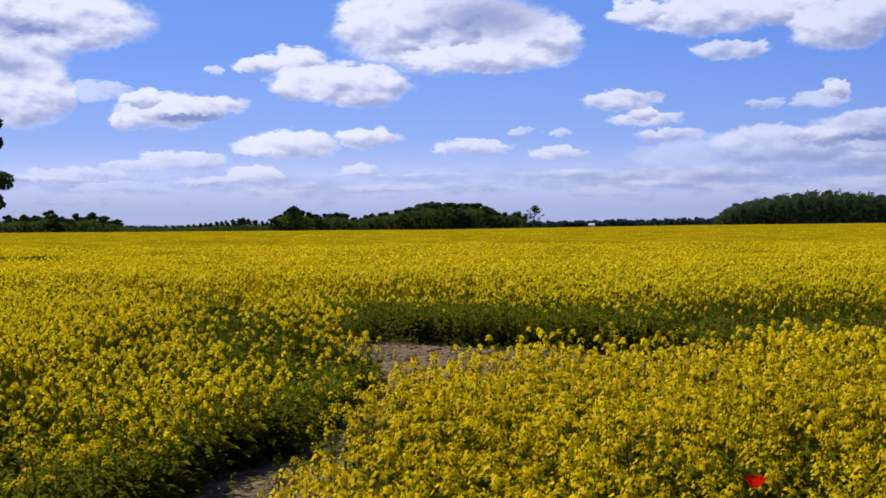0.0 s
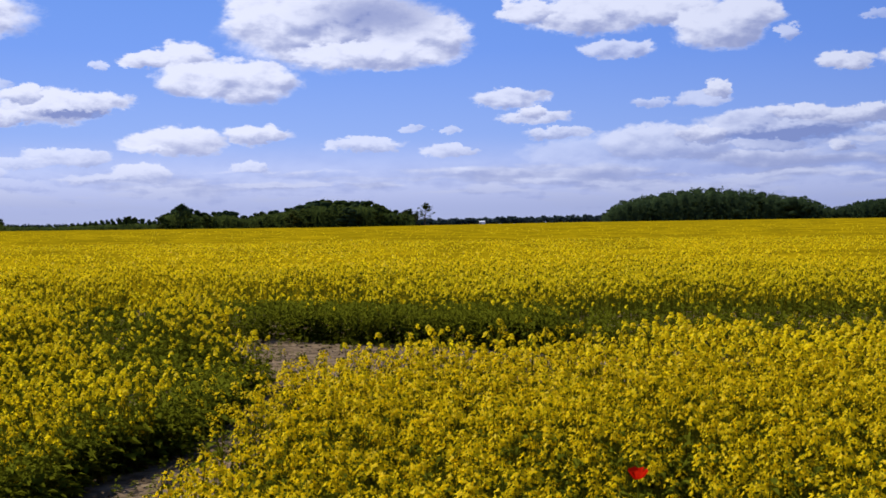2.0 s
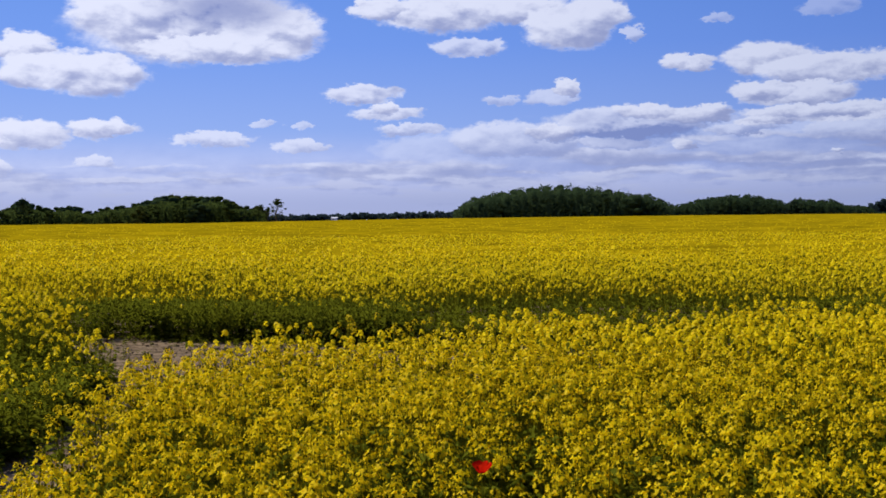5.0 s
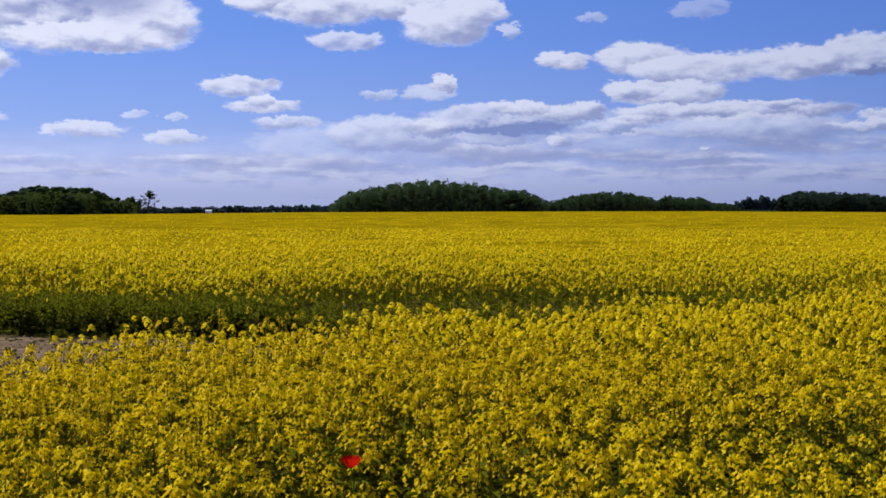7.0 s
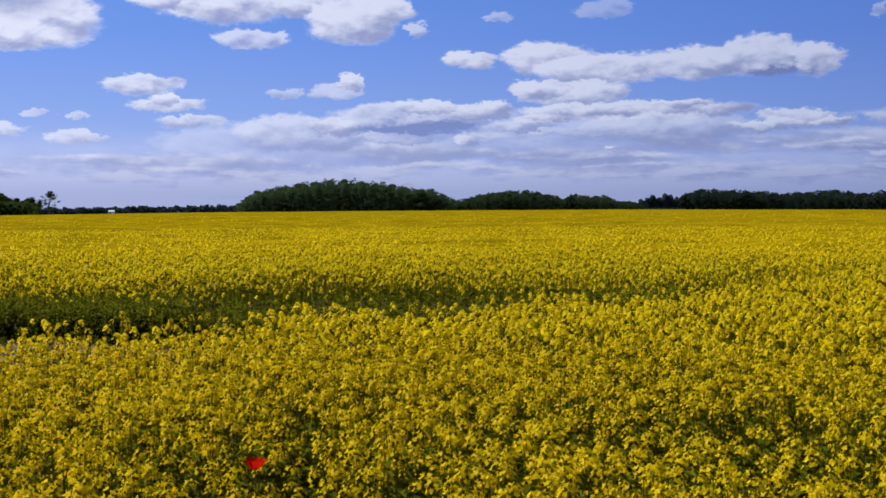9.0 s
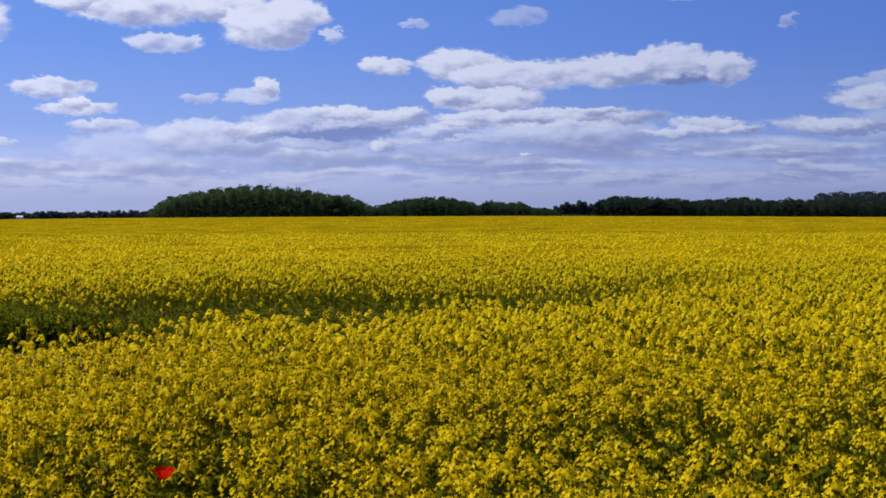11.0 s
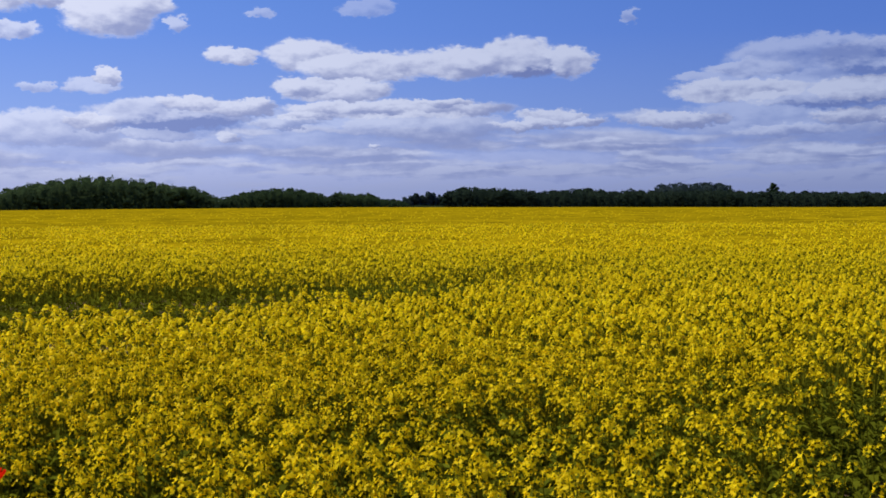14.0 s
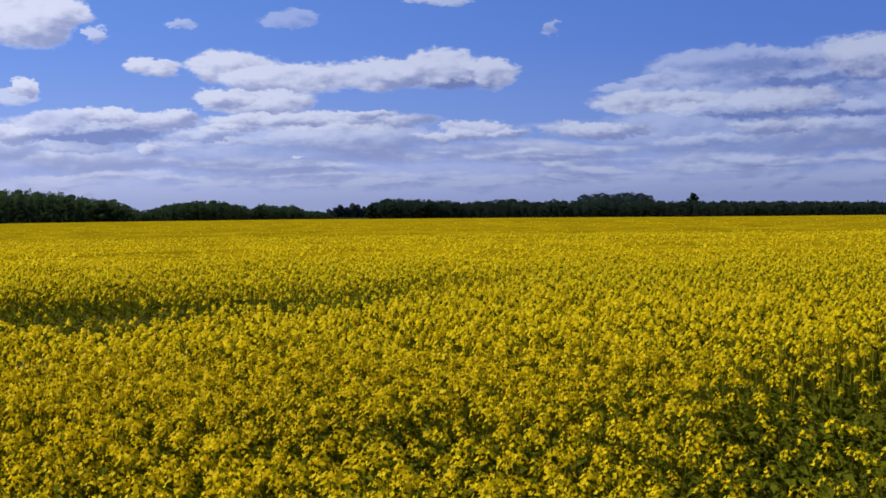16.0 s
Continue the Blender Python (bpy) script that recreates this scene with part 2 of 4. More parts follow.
# ---- materials ----
def material(name, low, high, scale, rough=0.8, through_light=0.0, bump=0.0, per_island=0.0, detail=5.0, fine=0.0, spec=0.3, objects=False):
    """A grained surface between two colours, with relief, light passing through it and a tone of its own for each piece."""
    m = bpy.data.materials.new(name)
    m.use_nodes = True
    t = m.node_tree
    t.nodes.clear()
    place = t.nodes.new("ShaderNodeTexCoord").outputs["Object"]
    n = fbm(t, place, scale, detail, 0.6)
    fac = smooth(t, n.outputs["Fac"], 0.3, 0.7)
    if fine:
        fac = mth(t, "MULTIPLY_ADD", mth(t, "SUBTRACT", fbm(t, place, fine, 3.0, 0.6).outputs["Fac"], 0.5), 1.1)
        t.links.new(smooth(t, n.outputs["Fac"], 0.3, 0.7), fac.node.inputs[2])
        fac.node.use_clamp = True
    if per_island:
        geo = t.nodes.new("ShaderNodeNewGeometry").outputs["Random Per Island"]
        fac = mth(t, "ADD", mth(t, "MULTIPLY", fac, 1 - per_island), mth(t, "MULTIPLY", geo, per_island), clamp=True)
    if objects:
        own = t.nodes.new("ShaderNodeObjectInfo").outputs["Random"]
        fac = mth(t, "ADD", mth(t, "MULTIPLY", fac, 0.55), mth(t, "MULTIPLY", own, 0.45), clamp=True)
    colour = mix(t, fac, (*low, 1), (*high, 1))
    p = nd(t, "ShaderNodeBsdfPrincipled", ins={"Base Color": colour, "Roughness": rough, "Specular IOR Level": spec})
    if bump:
        b = nd(t, "ShaderNodeBump", ins={"Height": fbm(t, place, fine or scale * 3, 4.0).outputs["Fac"], "Strength": bump, "Distance": 0.02})
        t.links.new(b.outputs[0], p.inputs["Normal"])
    last = p.outputs[0]
    if through_light:
        back_lit = nd(t, "ShaderNodeBsdfTranslucent", ins={"Color": colour})
        mixed = nd(t, "ShaderNodeMixShader", ins={0: through_light, 1: last, 2: back_lit.outputs[0]})
        last = mixed.outputs[0]
    t.links.new(last, nd(t, "ShaderNodeOutputMaterial").inputs["Surface"])
    return m


PETAL = material("petal_yellow", (0.65, 0.466, 0.003), (0.99, 0.756, 0.012), 3.0, 0.45, 0.50, per_island=0.8, spec=0.02)
STALK = material("stalk_green", (0.11, 0.105, 0.006), (0.20, 0.185, 0.011), 4.0, 0.85, 0.0, per_island=0.5, spec=0.0)
LEAF = material("rape_leaf", (0.058, 0.062, 0.004), (0.130, 0.136, 0.008), 4.0, 0.7, 0.22, per_island=0.6, spec=0.0)
SOIL = material("dry_soil", (0.062, 0.041, 0.021), (0.225, 0.155, 0.088), 3.2, 0.95, 0.0, bump=0.9, fine=14.0, spec=0.02)
# the darker fine grain paints in the shaded gaps between flower heads
CANOPY = material("far_crop", (0.150, 0.104, 0.002), (0.335, 0.228, 0.003), 0.30, 1.0, 0.0, bump=0.3, fine=6.5, spec=0.0)
LITTER = material("dead_litter", (0.028, 0.018, 0.010), (0.20, 0.135, 0.075), 6.0, 0.9, 0.0, per_island=0.8, spec=0.05)
POPPY = material("poppy_red", (0.56, 0.008, 0.003), (0.76, 0.026, 0.005), 20.0, 0.7, 0.4, spec=0.0)
POPPY_EYE = material("poppy_black", (0.01, 0.01, 0.012), (0.03, 0.025, 0.03), 60.0, 0.7)
BARK = material("bark", (0.05, 0.04, 0.03), (0.12, 0.095, 0.07), 2.0, 0.9, bump=0.5)
LEAVES = material("tree_leaves", (0.034, 0.050, 0.012), (0.085, 0.112, 0.024), 0.15, 0.8, 0.5, per_island=0.2, objects=True, spec=0.0)
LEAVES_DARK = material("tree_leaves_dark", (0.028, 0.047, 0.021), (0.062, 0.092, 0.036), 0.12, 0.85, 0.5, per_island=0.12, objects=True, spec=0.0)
# darker copy of LEAVES_DARK: the right belt's cloud shadow is put into its colour
LEAVES_SHADE_TINTED = material("tree_leaves_shade_tinted", (0.018, 0.030, 0.020), (0.042, 0.060, 0.034), 0.12, 0.85, 0.5, per_island=0.12, objects=True, spec=0.0)
LEAVES_OLIVE = material("tree_leaves_olive", (0.045, 0.056, 0.012), (0.105, 0.115, 0.026), 0.15, 0.8, 0.5, per_island=0.2, objects=True, spec=0.0)
# aerial haze is painted into this leaf colour: bluer and paler with distance
LEAVES_HAZE_TINTED = material("haze_tinted_leaves", (0.028, 0.042, 0.040), (0.046, 0.065, 0.062), 0.05, 0.85, 0.5, per_island=0.15, spec=0.0)
WHITEWASH = material("white_wall", (0.72, 0.72, 0.70), (0.82, 0.82, 0.80), 1.0, 0.8)
ROOF = material("pale_roof", (0.55, 0.55, 0.54), (0.70, 0.70, 0.69), 1.5, 0.8)
DARK_GLASS = material("dark_opening", (0.02, 0.025, 0.03), (0.04, 0.045, 0.05), 1.0, 0.15, spec=0.5)

# ---- ground ----
rng = np.random.default_rng(7)


def lie(x, y):
    """Height of the ground: level near by, a slight swell towards the field's far edge."""
    r = np.hypot(x, y)
    s = np.clip((r - 25) / 280, 0, 1)
    swellings = np.interp(np.degrees(np.arctan2(x, y)), [-60, -20, 0, 11, 20, 30, 40, 50, 60], [-0.05, -0.05, -0.06, 0.04, 0.07, 0.08, 0.02, -0.05, -0.08])
    rise = (0.95 + np.radians(swellings) * np.minimum(r, 440)) * s * s * (3 - 2 * s)
    return rise + 0.02 * np.sin(x * 1.3 + 0.4) * np.cos(y * 1.1) * np.clip(1 - r / 60, 0, 1)


def linked(name, verts, faces, mats, index=None, parent=None, smooth_faces=False):
    """A mesh object out of arrays of points and four-cornered faces."""
    me = bpy.data.meshes.new(name)
    verts, faces = np.asarray(verts, np.float32), np.asarray(faces, np.int32)
    me.vertices.add(len(verts))
    me.vertices.foreach_set("co", verts.ravel())
    me.loops.add(faces.size)
    me.loops.foreach_set("vertex_index", faces.ravel())
    me.polygons.add(len(faces))
    me.polygons.foreach_set("loop_start", np.arange(0, faces.size, faces.shape[1], dtype=np.int32))
    for m in mats:
        me.materials.append(m)
    if index is not None:
        me.polygons.foreach_set("material_index", np.asarray(index, np.int32))
    me.update(calc_edges=True)
    me.validate()
    if smooth_faces:
        me.polygons.foreach_set("use_smooth", np.ones(len(faces), bool))
    ob = new(name, me)
    ob.parent = parent
    return ob


def sheet(radii, bearings, height):
    """A fan of four-cornered faces on rings of radii (metres) and bearings (degrees)."""
    b = np.radians(bearings)
    x, y = np.outer(radii, np.sin(b)), np.outer(radii, np.cos(b))
    v = np.stack([x, y, height(x, y)], -1).reshape(-1, 3)
    n, m = len(radii), len(bearings)
    i = (np.arange(n - 1)[:, None] * m + np.arange(m - 1)[None]).ravel()
    return v, np.stack([i, i + 1, i + m + 1, i + m], 1)


gv, gf = sheet(np.concatenate([[0.05], np.geomspace(1.0, 60, 90), np.geomspace(66, 4500, 40)]), np.linspace(-180, 180, 181), lie)
ground = tagged(linked("ground", gv, gf, [SOIL], smooth_faces=True), "dry crumbly light brown field soil, bare between the crops", "ground", kind="structure")

# ---- the crop ----
PATH_EDGE = ((-0.85, 2.5), (-0.72, 3.5), (-0.56, 4.8), (-0.38, 6.0), (-0.42, 7.5), (-0.2, 8.5), (0.35, 9.6), (1.1, 10.4), (3.2, 10.8), (6.0, 11.6), (9.3, 12.7), (12.3, 14.7),
             (12.6, 15.6), (8.8, 16.2), (5.8, 16.9), (2.9, 17.4), (1.8, 18.3), (-0.5, 19.6), (-1.9, 20.0), (-1.75, 17.0),
             (-0.9, 14.5), (-0.77, 13.4), (-1.13, 10.85), (-1.5, 9.2), (-1.8, 8.1), (-2.15, 6.5), (-2.68, 4.0), (-3.0, 2.5))
REAR_EDGE = PATH_EDGE[12:19]
NEAR_RIM = PATH_EDGE[5:12]
GAPS = ((((-0.9, 14.8), (-2.1, 12.2), (-2.8, 9.8), (-3.2, 7.4)), 0.16), (((-1.8, 19.6), (-3.3, 23.0), (-4.4, 28.0)), 0.25))
# strips where the crop is meagre: line, half width, share of the stems that failed
MEAGRE = ((((-0.9, 14.8), (-2.1, 12.2), (-2.8, 9.8), (-3.6, 6.6)), 0.5, 0.4),
          (((-1.0, 11.0), (-1.9, 13.6), (-2.8, 16.6), (-4.7, 21.5)), 0.75, 0.85),
          (((-1.5, 18.8), (-2.4, 20.6), (-3.9, 24.0)), 1.1, 0.8),
          (((4.9, 18.2), (6.6, 17.8), (8.2, 16.9)), 1.5, 0.95),
          (((9.4, 15.9), (11.2, 15.2)), 0.5, 0.7),
          (((1.18, 4.3), (1.25, 5.0)), 0.55, 0.75),
          (((3.4, 4.6), (3.1, 5.2)), 0.45, 0.6))


def in_poly(x, y, poly):
    inside = np.zeros(x.shape, bool)
    for (x0, y0), (x1, y1) in zip(poly, poly[1:] + poly[:1]):
        hit = ((y0 > y) != (y1 > y)) & (x < (x1 - x0) * (y - y0) / (y1 - y0 + 1e-9) + x0)
        inside ^= hit
    return inside


def to_line(x, y, line):
    """Distance to a line of points."""
    best = np.full(x.shape, 1e9)
    for (x0, y0), (x1, y1) in zip(line, line[1:]):
        t = np.clip(((x - x0) * (x1 - x0) + (y - y0) * (y1 - y0)) / ((x1 - x0) ** 2 + (y1 - y0) ** 2), 0, 1)
        best = np.minimum(best, np.hypot(x - x0 - t * (x1 - x0), y - y0 - t * (y1 - y0)))
    return best


def swell(x, y, size, seed):
    """Smooth wandering value between about -1 and 1, over the plan."""
    g = np.random.default_rng(seed)
    out = np.zeros_like(x)
    for k in range(6):
        a, p, s = g.uniform(0, math.tau), g.uniform(0, math.tau), g.uniform(0.6, 1.9)
        out += np.sin((x * np.cos(a) + y * np.sin(a)) * s * math.tau / size + p)
    return out / 3.0


def bare(x, y):
    x, y = x + 0.16 * swell(x, y, 1.7, 21), y + 0.30 * swell(x, y, 2.3, 22)      # ragged edges
    b = in_poly(x, y, PATH_EDGE)
    for line, half in GAPS:
        b |= to_line(x, y, line) < half
    return b


def meagre(x, y):
    """How much of the crop failed at a place, 0 to 1."""
    out = np.zeros(x.shape)
    for line, half, share in MEAGRE:
        d = to_line(x, y, line) / half + 0.35 * swell(x, y, 1.1, 51)
        out = np.maximum(out, share * np.clip((1.35 - d) * 1.4, 0, 1))
    return out


def crop_height(x, y):
    h = 0.88 + 0.045 * swell(x, y, 3.0, 3) + 0.04 * swell(x, y, 14.0, 4)
    strip = (x > -3.4) & (x < -0.6) & (y < 14.8) & (y > 3)
    return np.where(strip, h - 0.16, h) * (1 - 0.16 * meagre(x, y))


def edge_radius(b):
    """How far off the field ends, by bearing."""
    return np.interp(b, [-40, -8, 4, 11, 60], [306, 306, 318, 433, 448])


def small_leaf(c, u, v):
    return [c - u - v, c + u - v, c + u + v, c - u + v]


def raceme(g, flowers, petals, size, spread, tall):
    """A flower head: flowers set round the upper stalk, each of some bent petals. Its top lies at 0."""
    vs, idx = [], []
    for k in range(flowers):
        a = k * 2.4 + g.uniform(-0.4, 0.4)
        f = (k + 0.5) / flowers
        rad = spread * (0.35 + 0.65 * f ** 0.6) * g.uniform(0.75, 1.15)
        c = np.array([math.cos(a) * rad, math.sin(a) * rad, -tall * f ** 1.3 + g.uniform(-0.006, 0.006)])
        out = np.array([math.cos(a) * 0.8, math.sin(a) * 0.8, 0.9 - 0.5 * f])
        out /= np.linalg.norm(out)
        s1 = np.cross(out, [0.3, 0.1, 1.0])
        s1 /= np.linalg.norm(s1)
        s2 = np.cross(out, s1)
        turn = g.uniform(0, math.pi / 2)
        if petals == 2:          # two pairs of facing petals, bent up at their tips
            for p in range(2):
                b = turn + p * math.pi / 2
                d, e = (s1 * math.cos(b) + s2 * math.sin(b)) * size, (s2 * math.cos(b) - s1 * math.sin(b)) * size * 0.5
                lift = out * size * g.uniform(0.1, 0.6)
                vs += [c - d + lift, c - e, c + d + lift, c + e]
                idx.append(0)
            continue
        for p in range(petals):
            b = turn + p * math.tau / max(petals, 1)
            if petals == 1:
                d, e = s1, s2
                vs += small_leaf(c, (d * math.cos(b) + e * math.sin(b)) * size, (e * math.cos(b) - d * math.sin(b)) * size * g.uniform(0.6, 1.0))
            else:
                d, e = s1 * math.cos(b) + s2 * math.sin(b), s2 * math.cos(b) - s1 * math.sin(b)
                lift = out * size * g.uniform(0.0, 0.5)
                vs += [c, c + d * size * 0.6 - e * size * 0.42 + lift * 0.5, c + d * size * 1.05 + lift, c + d * size * 0.6 + e * size * 0.42 + lift * 0.5]
            idx.append(0)
    return vs, idx


def shoot(g, detail):
    """A flowering stem one metre high, with its leaves; 3: close by, 2: middle, 1: far."""
    vs, idx = [], []
    bend = np.array([g.uniform(-0.05, 0.05), g.uniform(-0.05, 0.05), 0])
    if detail == 3:
        fv, fi = raceme(g, int(g.integers(8, 13)), 2, 0.0110, 0.027, 0.038)
    elif detail == 2:
        fv, fi = raceme(g, 8, 1, 0.0104, 0.022, 0.034)
    elif detail == 1:
        fv, fi = raceme(g, 5, 1, 0.0132, 0.027, 0.045)
    else:
        fv, fi = raceme(g, 5, 1, 0.0180, 0.050, 0.085)
    vs += [np.asarray(p) + (0, 0, 1.0) + bend for p in fv]
    idx += fi
    wide = 0.0022 if detail == 3 else 0.0035
    steps = (0.0, 0.5, 0.97) if detail > 0 else (0.4, 0.95)
    for k in range(2 if detail == 3 else 1):
        d = np.array([math.cos(k * 1.6), math.sin(k * 1.6), 0]) * wide
        for a, b in zip(steps, steps[1:]):
            pa, pb = np.array([0, 0, a]) + bend * a * a, np.array([0, 0, b]) + bend * b * b
            vs += [pa - d, pa + d, pb + d * 0.6, pb - d * 0.6]
            idx.append(1)
    if detail == 3:   # buds above the open flowers
        for k in range(3):
            a = g.uniform(0, math.tau)
            c = np.array([math.cos(a) * 0.008, math.sin(a) * 0.008, 1.006]) + bend
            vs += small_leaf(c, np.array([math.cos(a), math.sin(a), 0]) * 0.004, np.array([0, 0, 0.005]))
            idx.append(1)
    for k in range({3: 4, 2: 2, 1: 1, 0: 1}[detail]):
        a, z = g.uniform(0, math.tau), g.uniform(0.12, (0.58, 0.58, 0.6, 0.8)[detail]) if detail > 0 else 0.5
        ln = (0.15 - 0.11 * z) * g.uniform(0.8, 1.3) * (1.0 if detail == 3 else 1.3)
        out, side = np.array([math.cos(a), math.sin(a), 0]), np.array([-math.sin(a), math.cos(a), 0])
        p0 = np.array([0, 0, z]) + bend * z * z
        mid, tip = p0 + out * ln * 0.55 + (0, 0, ln * 0.25), p0 + out * ln + (0, 0, -ln * g.uniform(0.0, 0.4))
        w = ln * 0.24
        if detail == 3:
            vs += [p0, mid - side * w, tip, mid + side * w]
        else:
            vs += [p0 - side * w * 0.3, mid - side * w, tip, mid + side * w]
        idx.append(2)
    for k in range(1 if detail < 3 else 0):      # leaf-green flecks among the far heads, added in place of their shaded sides
        a, z = g.uniform(0, math.tau), g.uniform(0.915, 0.99)
        c = np.array([math.cos(a) * 0.03, math.sin(a) * 0.03, z]) + bend
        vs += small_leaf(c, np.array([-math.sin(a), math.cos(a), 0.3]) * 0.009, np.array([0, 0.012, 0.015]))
        idx.append(2)
    return np.array(vs), np.array(idx)


def sow(name, kinds, x, y, h, grow=1.0, label=""):
    """One mesh of many shoots at the given places and heights."""
    g = np.random.default_rng(len(x))
    pick = g.integers(0, len(kinds), len(x))
    allv, alli = [], []
    for k, (tv, ti) in enumerate(kinds):
        sel = pick == k
        n = int(sel.sum())
        a, s = g.uniform(0, math.tau, n), g.uniform(0.8, 1.3, n) * grow
        ca, sa = np.cos(a)[:, None], np.sin(a)[:, None]
        X, Y, Z = tv[None, :, 0], tv[None, :, 1], tv[None, :, 2]
        lx, ly = g.normal(0, 0.05, n)[:, None], g.normal(0, 0.05, n)[:, None]
        hh = h[sel][:, None]
        top = Z > 0.9                                   # heads keep their size whatever the stem's height
        zz = np.where(top, hh + (Z - 1.0) * s[:, None], Z * hh)
        px = (X * ca - Y * sa) * s[:, None] + lx * zz * zz + x[sel][:, None]
        py = (X * sa + Y * ca) * s[:, None] + ly * zz * zz + y[sel][:, None]
        allv.append(np.stack([px, py, zz + lie(x[sel], y[sel])[:, None]], -1).reshape(-1, 3))
        alli.append(np.tile(ti, n))
    v = np.concatenate(allv)
    f = np.arange(len(v), dtype=np.int32).reshape(-1, 4)
    ob = linked(name, v, f, [PETAL, STALK, LEAF], np.concatenate(alli))
    return tagged(ob, label, "rapeseed crop", kind="stuff")


def scatter(r0, r1, per_m2, b0=-22.5, b1=59.5, patchy=0.0, broad=0.0, fill=1.0):
    """Places spread evenly over a part of the fan in front of the camera that bear crop."""
    n = int(per_m2 * 0.5 * radians(b1 - b0) * (r1 * r1 - r0 * r0))
    r, b = np.sqrt(rng.uniform(r0 * r0, r1 * r1, n)), np.radians(rng.uniform(b0, b1, n))
    x, y = r * np.sin(b), r * np.cos(b)
    keep = ~bare(x, y) & (r < edge_radius(np.degrees(b))) & (y > 2.7 + 0.25 * np.sin(x * 0.9) + 0.04 * x)
    keep &= rng.uniform(0, 1, n) > fill * meagre(x, y)
    if patchy:
        keep &= rng.uniform(0, 1, n) < 1 - patchy * np.clip(swell(x, y, 1.6, 11) + 0.4 * swell(x, y, 0.5, 12), 0, 1)
    if broad:          # wide thin patches, drawn out along the rows
        keep &= rng.uniform(0, 1, n) < 1 - broad * np.clip(swell(x * 0.55, y, 6.5, 31) + 0.5 * swell(x * 0.6, y, 2.4, 32), 0, 1)
    return x[keep], y[keep]


near_kinds = [shoot(np.random.default_rng(s), 3) for s in range(6)]
mid_kinds = [shoot(np.random.default_rng(20 + s), 2) for s in range(6)]
back_kinds = [shoot(np.random.default_rng(30 + s), 1) for s in range(6)]
far_kinds = [shoot(np.random.default_rng(40 + s), 0) for s in range(6)]
LABEL = "dense rapeseed crop in full yellow flower on green leafy stems"


def sparse(x, y):
    """Where few stems of the near crop flower, 0 to 1: one poor patch, and a thinning stand towards it."""
    bearing, r = np.degrees(np.arctan2(x, y)), np.hypot(x, y)
    d = np.hypot((bearing - 56.5) / 11.5, (r - 6.8) / 4.2) + 0.30 * swell(x, y, 1.1, 41)
    thinning = 0.42 * np.clip((bearing - 20) / 22, 0, 1) * np.clip((9.5 - r) / 3, 0, 1)
    return np.maximum(np.clip((1 - d) * 3.0, 0, 1), thinning)


def uneven(x, y, spread):
    """Stem heights: most reach the crop's top, side shoots flower lower; the rear block slopes down to the bare patch."""
    n = len(x)
    h = rng.normal(1.0, spread * 0.7, n).clip(0.8, 1.14)
    rise = np.clip(to_line(x, y, REAR_EDGE) / 1.1, 0, 1)
    side = rng.uniform(0, 1, n) < 0.44 + 0.1 * (1 - rise)
    strip = (x > -3.4) & (x < -0.6) & (y < 14.8)
    side |= strip & (rng.uniform(0, 1, n) < 0.4)
    low = np.where(side, rng.uniform(np.where(strip, 0.36, 0.58 + 0.16 * (1 - rise)), 0.95, n), h)
    return crop_height(x, y) * low * (0.90 + 0.10 * rise)


x, y = scatter(2.8, 9.0, 265, patchy=0.38)
by_poppy = to_line(x, y, ((1.182, 4.86), (1.09, 4.40))) < 0.1
x, y = x[~by_poppy], y[~by_poppy]
poor = np.where(x < -0.9, np.where(y < 5.2, 0.62, 0.68), 0.9 * sparse(x, y))
thin = rng.uniform(0, 1, len(x)) < poor          # the strip beyond the path and one patch flower thinly
x, y = x[~thin], y[~thin]
sow("rapeseed_crop", near_kinds, x, y, uneven(x, y, 0.12), 1.12, LABEL)
x, y = scatter(9.0, 18, 205, patchy=0.42, broad=0.35)
off = to_line(x, y, REAR_EDGE)
thin = rng.uniform(0, 1, len(x)) < np.maximum(0.6 * np.clip(1.1 - off / 0.9, 0, 1), 0.85 * sparse(x, y))
x, y = x[~thin], y[~thin]
sow("rapeseed_crop", mid_kinds, x, y, uneven(x, y, 0.11), 1.12, LABEL)
x, y = scatter(7.0, 15.5, 90)          # side shoots that close the near block's far rim
rim = (to_line(x, y, NEAR_RIM) < 1.7) & (y < 15)
x, y = x[rim], y[rim]
sow("rapeseed_crop", mid_kinds, x, y, crop_height(x, y) * rng.uniform(0.6, 1.0, len(x)), 1.02, LABEL)
x, y = scatter(18, 32, 74, patchy=0.7, broad=0.8)
thin = rng.uniform(0, 1, len(x)) < 0.6 * np.clip(1.1 - to_line(x, y, REAR_EDGE) / 0.9, 0, 1)
x, y = x[~thin], y[~thin]
sow("rapeseed_crop", back_kinds, x, y, uneven(x, y, 0.10), 1.08, LABEL)
x, y = scatter(32, 70, 10.0, patchy=0.65, broad=0.75)
sow("rapeseed_crop", far_kinds, x, y, uneven(x, y, 0.08), 1.25, LABEL)
x, y = scatter(70, 170, 0.3, patchy=0.6, broad=0.7)
sow("rapeseed_crop", far_kinds, x, y, uneven(x, y, 0.06), 1.2, LABEL)

for b0, b1 in ((-85.0, -22.5), (59.5, 80.0)):          # the same field to either side
    x, y = scatter(2.8, 33, 8, b0, b1)
    sow("rapeseed_crop", far_kinds, x, y, uneven(x, y, 0.08), 2.2, LABEL)


